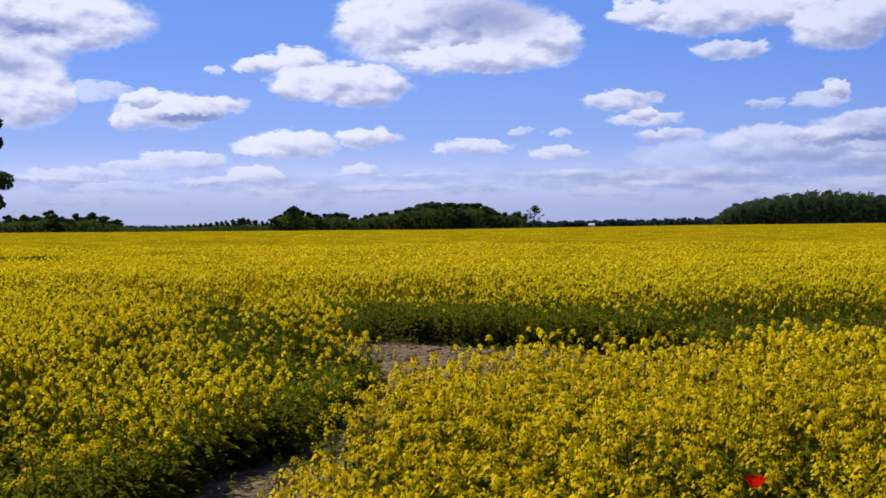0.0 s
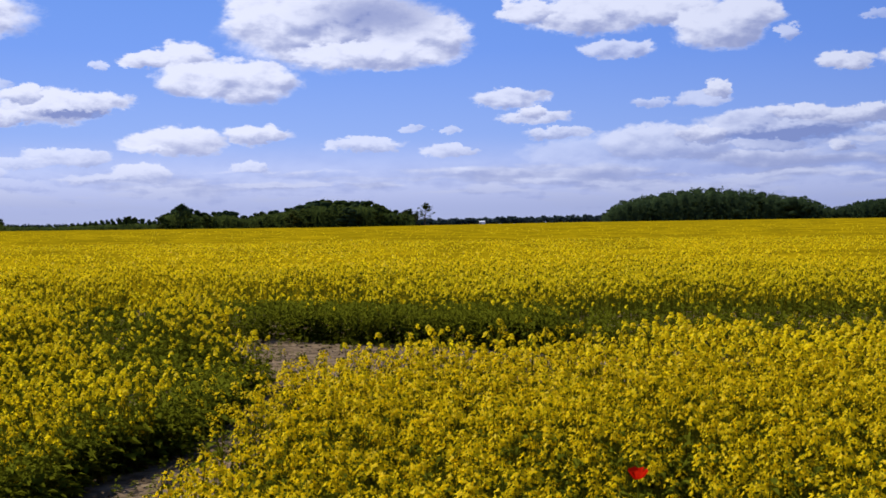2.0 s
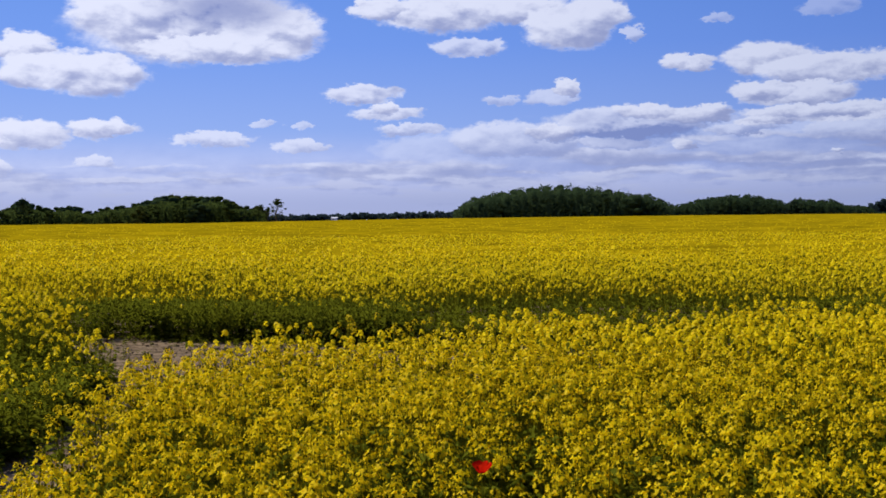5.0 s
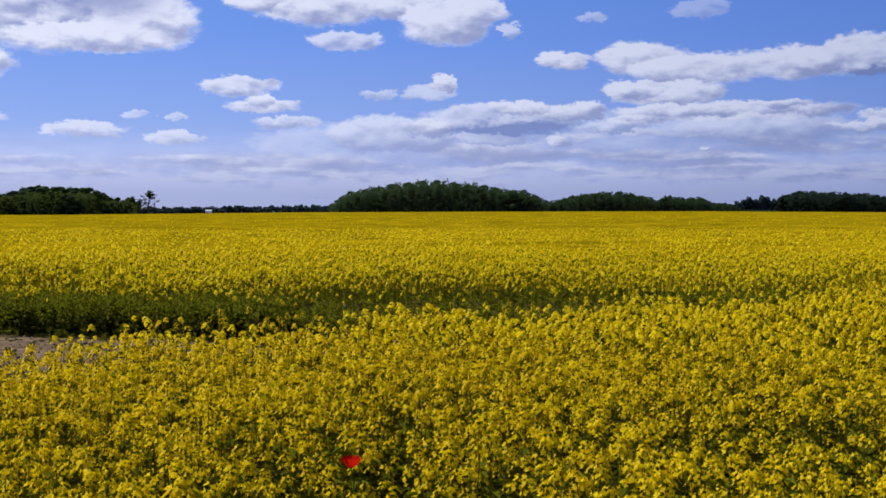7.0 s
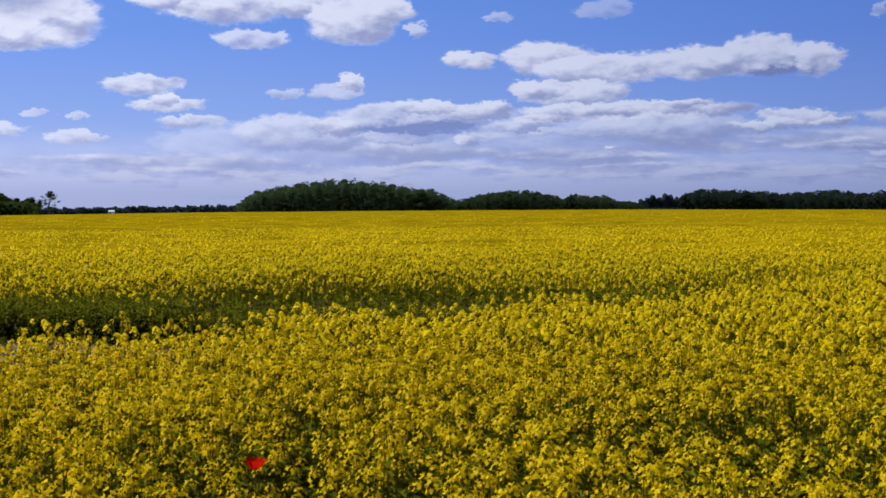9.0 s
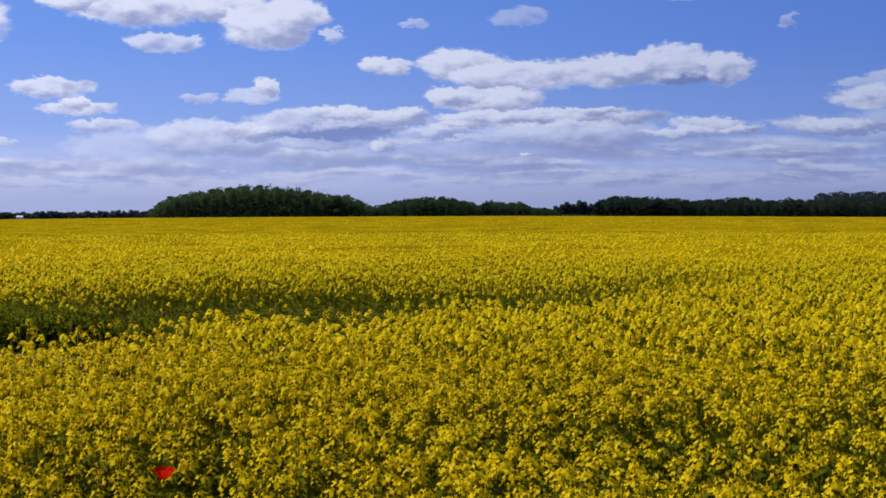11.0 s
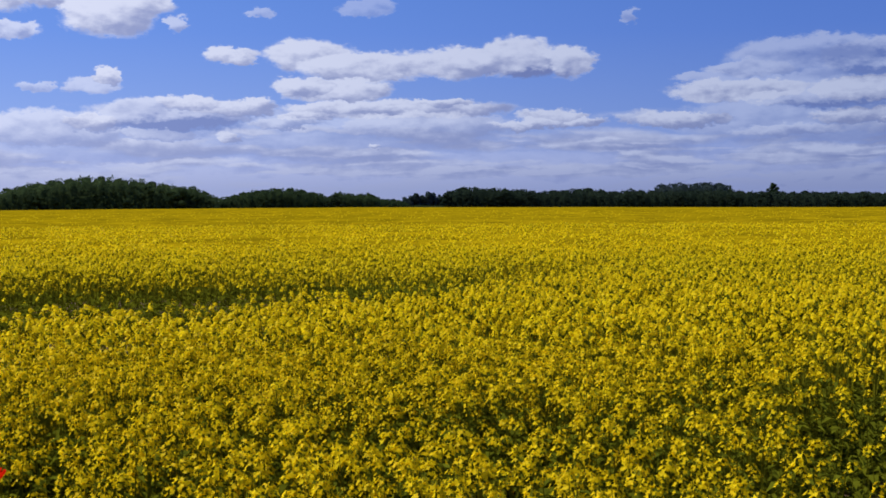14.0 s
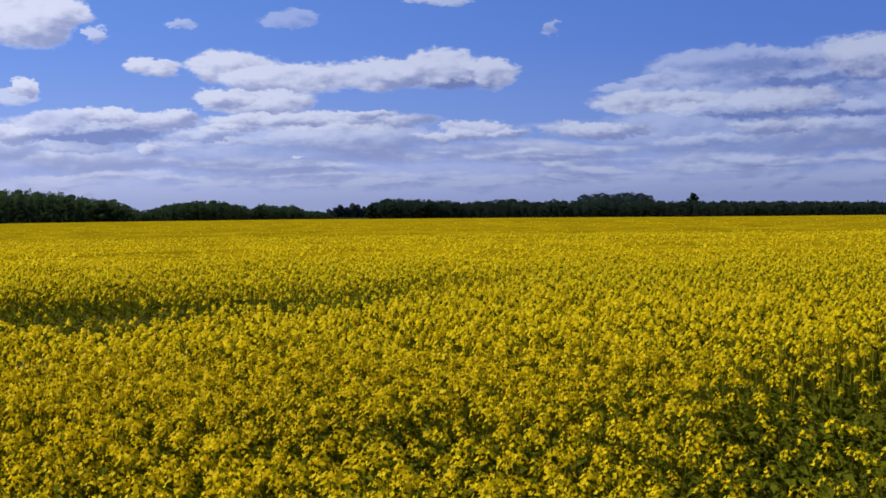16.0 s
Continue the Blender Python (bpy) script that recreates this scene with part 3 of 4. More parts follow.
def leafy(g):
    """A leafy stem without flowers, one metre high."""
    vs = []
    for k in range(15):
        a, z = g.uniform(0, math.tau), g.uniform(0.05, 0.95)
        ln = g.uniform(0.04, 0.085)
        out, side = np.array([math.cos(a), math.sin(a), 0]), np.array([-math.sin(a), math.cos(a), 0]) * ln * 0.26
        p = np.array([0, 0, z * 0.89])
        vs += [p, p + out * ln * 0.5 - side + (0, 0, 0.04), p + out * ln - (0, 0, 0.02), p + out * ln * 0.5 + side + (0, 0, 0.04)]
    return np.array(vs), np.full(15, 2)


leafy_kinds = [leafy(np.random.default_rng(60 + s)) for s in range(5)]
x, y = scatter(3.0, 24.0, 72, fill=0.0)
rim = to_line(x, y, PATH_EDGE + PATH_EDGE[:1])
by_path = (rim < 0.75) | ((to_line(x, y, NEAR_RIM) < 1.6) & (y < 15)) | ((np.hypot(x, y) < 12.0) & (rng.uniform(0, 1, len(x)) < 0.27 + 0.6 * sparse(x, y)))
by_path |= rng.uniform(0, 1, len(x)) < 0.9 * meagre(x, y)
by_path &= (x > -1.2) | (np.hypot(x, y) > 4.3)
x, y = x[by_path], y[by_path]
sow("rape_foliage", leafy_kinds, x, y, np.where(meagre(x, y) > 0.3, rng.uniform(0.2, 0.42, len(x)), rng.uniform(0.26, 0.58, len(x))), 1.1, "dark green rapeseed leaves at the crop's shaded edge")
x, y = scatter(8.0, 22.0, 130)
deep = to_line(x, y, REAR_EDGE) < 1.5
x, y = x[deep], y[deep]
sow("rape_foliage", leafy_kinds, x, y, rng.uniform(0.45, 0.74, len(x)), 1.1, "dark green rapeseed leaves at the crop's shaded edge")
x, y = scatter(4.0, 13.0, 130, fill=0.0)
wall = to_line(x, y, PATH_EDGE[21:]) < 0.5
x, y = x[wall], y[wall]
sow("rape_foliage", leafy_kinds, x, y, rng.uniform(0.15, 0.55, len(x)), 1.1, "dark green rapeseed leaves at the crop's shaded edge")
# low regrowth on the bare patch
n = 2600
x, y = rng.uniform(-2.2, 3.5, n), rng.uniform(6.0, 20.5, n)
low = in_poly(x, y, PATH_EDGE) & (to_line(x, y, PATH_EDGE + PATH_EDGE[:1]) < 1.5 * rng.uniform(0, 1, n) ** 1.4)
x, y = x[low], y[low]
sow("seedlings", leafy_kinds, x, y, rng.uniform(0.05, 0.22, len(x)), 0.6, "small green seedlings sprouting on the bare soil")
# clods
n = 3600
x, y = rng.uniform(-3.0, 6.0, n), rng.uniform(4.0, 21.0, n)
on = in_poly(x, y, PATH_EDGE)
x, y = x[on], y[on]
n = len(x)
size = 0.008 + 0.034 * rng.uniform(0, 1, n) ** 3
corner = np.array([(-1, -1, -1), (1, -1, -1), (1, 1, -1), (-1, 1, -1), (-1, -1, 1), (1, -1, 1), (1, 1, 1), (-1, 1, 1)], float)
cv = corner[None] * rng.uniform(0.45, 1.1, (n, 8, 1)) * (size[:, None, None] * np.array([1.0, 0.9, 0.5]))
spin = rng.uniform(0, math.tau, n)
cx, cy = cv[..., 0] * np.cos(spin)[:, None] - cv[..., 1] * np.sin(spin)[:, None], cv[..., 0] * np.sin(spin)[:, None] + cv[..., 1] * np.cos(spin)[:, None]
cv = np.stack([cx + x[:, None], cy + y[:, None], cv[..., 2] + (lie(x, y) + size * 0.3)[:, None]], -1).reshape(-1, 3)
sides = np.array([(0, 3, 2, 1), (4, 5, 6, 7), (0, 1, 5, 4), (1, 2, 6, 5), (2, 3, 7, 6), (3, 0, 4, 7)])
tagged(linked("clods", cv, (np.arange(n)[:, None, None] * 8 + sides[None]).reshape(-1, 4), [SOIL]), "dry crumbled clods of earth on the bare path", "soil", kind="stuff")

# dead leaves and broken stalks strewn along the path
n = 8000
x, y = rng.uniform(-3.0, 4.5, n), 2.6 + 18 * rng.uniform(0, 1, n) ** 1.5
on = in_poly(x, y, PATH_EDGE) & (rng.uniform(0, 1, n) < 0.4 + 0.6 * (to_line(x, y, PATH_EDGE + PATH_EDGE[:1]) < 0.4))
x, y = x[on], y[on]
n = len(x)
a, ln = rng.uniform(0, math.tau, n), rng.uniform(0.02, 0.075, n)
wd = np.where(rng.uniform(0, 1, n) < 0.5, 0.004, ln * 0.32)
mid = np.stack([x, y, lie(x, y) + rng.uniform(0.008, 0.03, n)], -1)
along = np.stack([np.cos(a) * ln, np.sin(a) * ln, rng.normal(0, 0.25, n) * ln], -1)
cross = np.stack([-np.sin(a) * wd, np.cos(a) * wd, rng.normal(0, 0.4, n) * wd], -1)
curl = np.array([0, 0, 0.008])
lv = np.stack([mid - along + curl, mid - cross, mid + along + curl, mid + cross], 1).reshape(-1, 3)
tagged(linked("plant_litter", lv, np.arange(len(lv)).reshape(-1, 4), [LITTER]), "brown dead leaves and broken stalks strewn on the path", "plant litter", kind="stuff")

# the closed canopy that the far flowers stand out of
bear = np.linspace(-92, 92, 277)
ring = np.concatenate([np.geomspace(26, 120, 130), np.geomspace(123, 452, 62)])


def canopy_height(x, y):
    r, b = np.hypot(x, y), np.degrees(np.arctan2(x, y))
    top = 0.22 + 0.57 * np.clip((r - 26) / 13, 0, 1) ** 0.7 - 0.6 * bare(x, y) + 0.03 * swell(x, y, 5.0, 8) + 0.02 * swell(x, y, 1.7, 9)
    for line in (((33, 109), (43, 105)), ((52, 152), (66, 146)), ((-20, 70), (15, 62)), ((20, 90), (60, 75))):   # wheel tracks
        top = top - 0.4 * (to_line(x, y, line) < 0.9)
    top = np.where(r > edge_radius(b), -0.3, top)
    return lie(x, y) + top


cv, cf = sheet(ring, bear, canopy_height)
tagged(linked("rapeseed_field", cv, cf, [CANOPY], smooth_faces=True), "wide yellow rapeseed field reaching the distant woods", "field", kind="stuff")

# ---- woods and trees ----
def rods(verts, faces, a, b, ra, rb, sides=5):
    """A tapered limb between two points."""
    d = (b - a) / np.linalg.norm(b - a)
    u = np.cross(d, [0.3, 0.9, 0.2])
    u /= np.linalg.norm(u)
    w = np.cross(d, u)
    n = len(verts)
    for p, r in ((a, ra), (b, rb)):
        for k in range(sides):
            t = k * math.tau / sides
            verts.append(p + (u * math.cos(t) + w * math.sin(t)) * r)
    for k in range(sides):
        faces.append((n + k, n + (k + 1) % sides, n + sides + (k + 1) % sides, n + sides + k))


def ball(n=2):
    """A coarse ball of four-cornered faces, radius 1."""
    vs, fs = [], []
    for axis in range(3):
        for way_out in (-1, 1):
            k = len(vs)
            for i in range(n + 1):
                for j in range(n + 1):
                    p = np.roll([way_out, (2 * i / n - 1) * 1.0, 2 * j / n - 1], axis).astype(float)
                    vs.append(p / np.linalg.norm(p))
            for i in range(n):
                for j in range(n):
                    q = [k + i * (n + 1) + j, k + (i + 1) * (n + 1) + j, k + (i + 1) * (n + 1) + j + 1, k + i * (n + 1) + j + 1]
                    fs.append(q if way_out > 0 else q[::-1])
    return np.array(vs), np.array(fs)


BALL_V, BALL_F = ball()


def tree_meshes(seed, leaves, tall=10.0, wide=3.5, low=0.12, open_crown=0.0, leaf=0.34, taper=0.7, heart=0.84):
    """The trunk and crown of one tree, as two meshes."""
    g = np.random.default_rng(seed)
    tv, tf, blobs = [], [], []
    top = np.array([g.normal(0, 0.2), g.normal(0, 0.2), tall * 0.72])
    mid = np.array([g.normal(0, 0.15), g.normal(0, 0.15), tall * 0.35])
    rods(tv, tf, np.array([0, 0, -0.3]), mid, 0.028 * tall, 0.019 * tall, 7)
    rods(tv, tf, mid, top, 0.019 * tall, 0.006 * tall, 6)
    for k in range(15):
        f = low + (0.98 - low) * (k + 0.5) / 15
        a = k * 2.4 + g.uniform(-0.5, 0.5)
        env = math.sin(math.pi * min(1, (f - low + 0.16) / (1.10 - low))) ** taper
        reach = wide * env * g.uniform(0.45, 0.95)
        start = mid * (f / 0.6) if f < 0.6 else mid + (top - mid) * min(1, (f - 0.35) / 0.6)
        end = np.array([math.cos(a) * reach, math.sin(a) * reach, tall * f])
        rods(tv, tf, np.array([start[0], start[1], max(tall * 0.1, min(start[2], end[2] - 0.3))]), end, 0.007 * tall, 0.002 * tall, 4)
        blobs.append((end, wide * g.uniform(0.24, 0.40) * (1 - 0.4 * open_crown)))
    for k in range(8):
        a = g.uniform(0, math.tau)
        r = wide * 0.35 * g.uniform(0, 1)
        blobs.append((np.array([math.cos(a) * r, math.sin(a) * r, tall * g.uniform(low + 0.15, 0.93)]), wide * g.uniform(0.3, 0.45)))
    for k in range(9):
        blobs.append((np.array([0, 0, tall * (low + (0.92 - low) * (0.3 + 0.4 * (k % 3) / 2))]), wide * 0.62))
    lv = []
    for k in range(leaves):
        c, r = blobs[int(g.integers(len(blobs)))]
        d = g.normal(0, 1, 3)
        d /= np.linalg.norm(d)
        p = c + d * r * g.uniform(0.7, 1.03) * np.array([1, 1, 0.85])
        u = g.normal(0, 1, 3)
        u /= np.linalg.norm(u)
        w = np.cross(u, d + g.normal(0, 0.5, 3))
        w /= np.linalg.norm(w) + 1e-6
        s = leaf * g.uniform(0.6, 1.3)
        lv += [p - u * s * 0.5, p + w * s * 0.35, p + u * s * 0.5, p - w * s * 0.35]
    lf = np.arange(len(lv)).reshape(-1, 4)
    # the closed heart of each clump of leaves
    for c, r in blobs[:-9]:
        lf = np.concatenate([lf, BALL_F + len(lv)])
        lv += list(c + BALL_V * r * heart * np.array([1, 1, 0.85]))
    return np.array(tv), np.array(tf), np.array(lv), lf


def tree(name, seed, mat, label, category="tree", group="", **shape):
    tv, tf, lv, lf = tree_meshes(seed, **shape)
    base = tagged(new(name), label, category, group)
    linked("trunk", tv, tf, [BARK], parent=base, smooth_faces=True)
    linked("crown", lv, lf, [mat], parent=base)
    return base


def spot(bearing, dist):
    a = radians(bearing)
    x, y = dist * math.sin(a), dist * math.cos(a)
    return x, y, float(lie(np.array([x]), np.array([y]))[0])


KINDS = {}


def plant(bearing, dist, top_el, mat, label, group, category="tree", slim=1.0, style=0):
    """Sets a tree at a bearing and distance so that its top shows at the given height in degrees."""
    x, y, z = spot(bearing, dist)
    tall = EYE_Z + dist * math.tan(radians(top_el)) - z
    key = (mat.name, style, label)
    if key not in KINDS:
        KINDS[key] = tree("tree", 100 + len(KINDS), mat, label, category, group, taper=0.42, leaves=820 if style < 2 else 500,
                          tall=10.0, wide=(4.2, 5.0, 2.6)[style % 3], low=(0.03, 0.0, 0.3)[style % 3], open_crown=(0.0, 0.0, 1.0)[style % 3], leaf=0.29, heart=0.72 if style < 2 else 0.5)
        KINDS[key].matrix_basis = pose(x, y, z, 0, 0, random.uniform(0, 360)) @ Matrix.Diagonal((tall / 10 * slim, tall / 10 * slim, tall / 10.1, 1))
        return KINDS[key]
    c = copy_thing(KINDS[key], pose(x, y, z, 0, 0, random.uniform(0, 360)))
    w = tall / 10 * slim * random.uniform(0.9, 1.15)
    c.scale = (w, w, tall / 10.1)
    return c


def wood(outline, dist, deep, step, mat, label, group, slim=1.0, rows=2, category="tree"):
    """A belt of trees whose skyline follows an outline of (bearing, height in degrees)."""
    bs, hs = [p[0] for p in outline], [p[1] for p in outline]
    for row in range(rows):
        b = bs[0] + step * (0.5 if row % 2 else 0.15)
        while b < bs[-1]:
            h = float(np.interp(b, bs, hs))
            d = dist + deep * row
            tone = random.choice(mat) if isinstance(mat, tuple) else mat
            plant(b, d + random.uniform(-6, 6), h * (random.uniform(0.93, 1.0) if row else random.uniform(0.6, 0.92)), tone, label, group, category,
                  slim=slim * random.uniform(0.85, 1.2), style=random.choice((0, 0, 1)))
            b += step * random.uniform(0.75, 1.25)


BUSHY = "broadleaf tree in fresh green leaf at the field's edge"
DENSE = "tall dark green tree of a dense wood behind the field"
wood(((-21, 0.68), (-18.5, 0.74), (-18.06, 1.08), (-17.34, 0.66), (-16.36, 0.92), (-15.1, 0.6), (-14.4, 0.28)), 310, 14, 0.6, (LEAVES, LEAVES_OLIVE), BUSHY, "field edge trees", 1.35)
wood(((-14.5, 0.22), (-12.6, 0.16), (-10.6, 0.36), (-9.3, 0.55), (-8.0, 0.34)), 420, 20, 0.27, LEAVES, "small tree of a distant hedgerow", "hedgerow trees", 0.75)
wood(((-7.9, 0.55), (-6.95, 1.04), (-5.9, 0.66), (-4.85, 0.79), (-4.06, 0.52), (-3.5, 0.65), (-2.2, 0.85), (-0.6, 1.24), (1.79, 1.14), (2.58, 0.73), (3.4, 0.75), (3.8, 0.46)),
     320, 12, 0.68, (LEAVES, LEAVES, LEAVES_OLIVE, LEAVES_DARK), BUSHY, "copse trees", 1.4, rows=3)
plant(-6.95, 318, 1.04, LEAVES_DARK, "round dark green tree standing out of the copse", "", slim=1.2)
plant(4.31, 330, 1.05, LEAVES, "slender open-crowned tree at the end of the copse", "", slim=1.7, style=2)
for bearing, up in ((3.55, 0.78), (3.9, 0.66)):
    plant(bearing, 326, up, LEAVES, "slender open-crowned tree at the end of the copse", "", slim=1.5, style=2)
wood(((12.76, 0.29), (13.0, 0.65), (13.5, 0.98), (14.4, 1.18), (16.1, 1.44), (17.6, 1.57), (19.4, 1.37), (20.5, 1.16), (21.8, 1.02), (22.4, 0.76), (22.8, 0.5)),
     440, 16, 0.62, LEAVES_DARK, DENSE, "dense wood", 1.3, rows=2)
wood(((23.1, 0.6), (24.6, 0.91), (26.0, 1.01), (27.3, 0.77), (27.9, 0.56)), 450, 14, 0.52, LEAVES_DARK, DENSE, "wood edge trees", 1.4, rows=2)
wood(((28.1, 0.8), (28.9, 0.68), (29.7, 0.73), (30.3, 0.49), (31.3, 0.42)), 450, 14, 0.52, LEAVES_SHADE_TINTED, DENSE, "wood edge trees", 1.4, rows=2)
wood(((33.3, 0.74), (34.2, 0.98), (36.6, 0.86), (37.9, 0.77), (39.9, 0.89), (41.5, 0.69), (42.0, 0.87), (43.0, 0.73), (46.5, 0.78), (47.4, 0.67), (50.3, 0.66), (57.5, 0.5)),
     460, 14, 0.58, LEAVES_SHADE_TINTED, DENSE, "dense wood", 1.55, rows=2)
wood(((43.2, 0.98), (43.5, 1.07), (46.0, 1.08), (46.6, 0.92)), 520, 14, 0.5, LEAVES_HAZE_TINTED, "tree of a paler stand rising behind the dark wood", "pale stand", 1.2, rows=2)
lone_tree = tree("tree", 78, LEAVES_DARK, "single round tree above the dark wood", leaves=2600, tall=10.2, wide=2.6, low=0.35, leaf=0.4, taper=0.35)
lone_tree.matrix_basis = pose(*spot(48.37, 500))
side_tree = tree("tree", 77, LEAVES_DARK, "dark leafy tree standing alone beside the field", leaves=7000, tall=7.4, wide=1.1, low=0.38, leaf=0.2, taper=0.22, heart=0.5)
side_tree.matrix_basis = pose(*spot(-20.72, 52))


def far_belt(name, outline, dist, label):
    """Woods too far off to tell trees apart: a belt of clumps."""
    g = np.random.default_rng(int(dist))
    bs, hs = [p[0] for p in outline], [p[1] for p in outline]
    vs = []
    for k in range(4200):
        b = g.uniform(bs[0], bs[-1])
        lump = 0.82 + 0.12 * math.sin(b * 9.1) + 0.1 * math.sin(b * 23.0 + 1)
        x, y, z = spot(b, dist + g.uniform(0, 40))
        tall = EYE_Z + dist * math.tan(radians(np.interp(b, bs, hs))) * lump - z
        p = np.array([x, y, z + tall * g.uniform(0, 1) ** 0.7])
        s = dist * 0.0016 * g.uniform(0.6, 1.3)
        u, w = g.normal(0, 1, 3), g.normal(0, 1, 3)
        u, w = u / np.linalg.norm(u) * s, w / np.linalg.norm(w) * s
        vs += [p - u, p + w, p + u, p - w]
    vs = np.array(vs)
    return tagged(linked(name, vs, np.arange(len(vs)).reshape(-1, 4), [LEAVES_HAZE_TINTED]), label, "woodland", kind="stuff")



def undergrowth(outline, dist, mat, share, label):
    """The bushes that close a wood's foot."""
    g = np.random.default_rng(int(dist * 10 + abs(outline[0][0])))
    bs, hs = [p[0] for p in outline], [p[1] for p in outline]
    n = int((bs[-1] - bs[0]) * 1800)
    b = g.uniform(bs[0], bs[-1], n)
    lump = share * (0.96 + 0.03 * np.sin(b * 5.3) + 0.03 * np.sin(b * 13.9 + 2) + 0.02 * np.sin(b * 31.0))
    d = dist + g.uniform(-4, 14, n)
    x, y = d * np.sin(np.radians(b)), d * np.cos(np.radians(b))
    z = lie(x, y)
    tall = np.maximum((EYE_Z + d * np.tan(np.radians(np.interp(b, bs, hs))) - z) * lump, 0.8)
    p = np.stack([x, y, z + tall * g.uniform(0, 1, n) ** 1.25], 1)
    u, w = g.normal(0, 1, (n, 3)), g.normal(0, 1, (n, 3))
    s = (dist * 0.0008 * g.uniform(0.6, 1.3, n))[:, None]
    u, w = u / np.linalg.norm(u, axis=1)[:, None] * s, w / np.linalg.norm(w, axis=1)[:, None] * s
    v = np.stack([p - u, p + w * 0.8, p + u, p - w * 0.8], 1).reshape(-1, 3)
    f = np.arange(len(v)).reshape(-1, 4)
    # the closed heart of the thicket, a lumpy body inside the leaves
    cb = np.linspace(bs[0] + 0.12, bs[-1] - 0.12, int((bs[-1] - bs[0]) * 9) + 2)
    ch = np.interp(cb, bs, hs) * share * (0.84 + 0.05 * np.sin(cb * 9.7) + 0.04 * np.sin(cb * 27.0))
    ring = []
    for back, lift in ((-1.0, -0.1), (-0.4, 0.72), (3.5, 1.0), (8.5, 0.9), (10.0, -0.1)):
        rd = dist + 1.5 + back + 0.8 * np.sin(cb * 15.0 + back)
        cx, cy = rd * np.sin(np.radians(cb)), rd * np.cos(np.radians(cb))
        cz = lie(cx, cy)
        ring.append(np.stack([cx, cy, cz + np.maximum(EYE_Z + rd * np.tan(np.radians(ch)) - cz, 0.6) * lift], 1))
    m = len(ring)
    body = np.stack(ring, 1).reshape(-1, 3)
    k = np.arange(len(cb) - 1)[:, None] * m + np.arange(m - 1)[None]
    wall = np.stack([k, k + m, k + m + 1, k + 1], -1).reshape(-1, 4) + len(v)
    return tagged(linked("undergrowth", np.concatenate([v, body]), np.concatenate([f, wall]), [mat]), label, "bushes", kind="stuff")


SCRUB = "dark bushes closing the foot of the wood"
undergrowth(((-21, 0.62), (-18.6, 0.66), (-18.06, 0.95), (-17.4, 0.6), (-16.9, 0.62), (-16.36, 0.8), (-15.6, 0.7), (-15.1, 0.5), (-14.4, 0.22)), 306, LEAVES, 0.72, SCRUB)
undergrowth(((-14.5, 0.22), (-12.6, 0.16), (-9.3, 0.4), (-7.9, 0.3)), 412, LEAVES, 0.6, SCRUB)
undergrowth(((-7.9, 0.5), (-7.6, 0.75), (-6.95, 1.04), (-6.2, 0.7), (-5.9, 0.62), (-4.85, 0.76), (-4.2, 0.5), (-4.0, 0.48), (-3.5, 0.66), (-2.2, 0.86), (-1.4, 1.05), (-0.6, 1.22), (0.5, 1.2), (1.79, 1.14), (2.2, 0.85), (2.58, 0.7), (3.4, 0.72), (3.8, 0.4)), 316, LEAVES, 0.84, SCRUB)
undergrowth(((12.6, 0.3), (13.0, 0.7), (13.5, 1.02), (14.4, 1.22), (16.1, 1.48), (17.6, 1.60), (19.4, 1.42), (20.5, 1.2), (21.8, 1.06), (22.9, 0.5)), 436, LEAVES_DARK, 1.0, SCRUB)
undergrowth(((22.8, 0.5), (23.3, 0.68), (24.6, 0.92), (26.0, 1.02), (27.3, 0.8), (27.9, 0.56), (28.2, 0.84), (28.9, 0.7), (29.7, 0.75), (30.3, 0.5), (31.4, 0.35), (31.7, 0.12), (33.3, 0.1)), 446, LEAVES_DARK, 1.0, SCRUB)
undergrowth(((43.1, 0.95), (43.4, 1.07), (46.0, 1.08), (46.6, 0.88)), 516, LEAVES_HAZE_TINTED, 1.03, "paler green bushes of a stand behind the dark wood")
undergrowth(((33.2, 0.6), (33.5, 0.8), (34.2, 1.0), (36.6, 0.9), (37.9, 0.78), (39.9, 0.9), (41.5, 0.7), (42.0, 0.86), (43.0, 0.74), (46.5, 0.78), (47.4, 0.68), (57.5, 0.52)), 455, LEAVES_SHADE_TINTED, 1.0, SCRUB)
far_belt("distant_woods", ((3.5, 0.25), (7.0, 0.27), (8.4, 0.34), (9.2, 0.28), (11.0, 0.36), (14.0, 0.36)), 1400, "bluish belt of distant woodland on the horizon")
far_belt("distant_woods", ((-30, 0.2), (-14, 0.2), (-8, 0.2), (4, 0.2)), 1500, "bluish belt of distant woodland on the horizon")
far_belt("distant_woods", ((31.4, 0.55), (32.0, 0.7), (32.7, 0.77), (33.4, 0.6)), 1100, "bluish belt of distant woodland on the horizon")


# ---- single things ----
def part(name, bm, mat, parent=None, label=""):
    me = bpy.data.meshes.new(name)
    bm.to_mesh(me)
    bm.free()
    me.materials.append(mat)
    ob = new(name, me)
    ob.parent = parent
    if label:
        ob["label"] = label
    return ob


def box(sx, sy, sz, at=(0, 0, 0)):
    bm = bmesh.new()
    bmesh.ops.create_cube(bm, size=1.0, matrix=Matrix.Translation(at) @ Matrix.Diagonal((sx, sy, sz, 1)))
    return bm


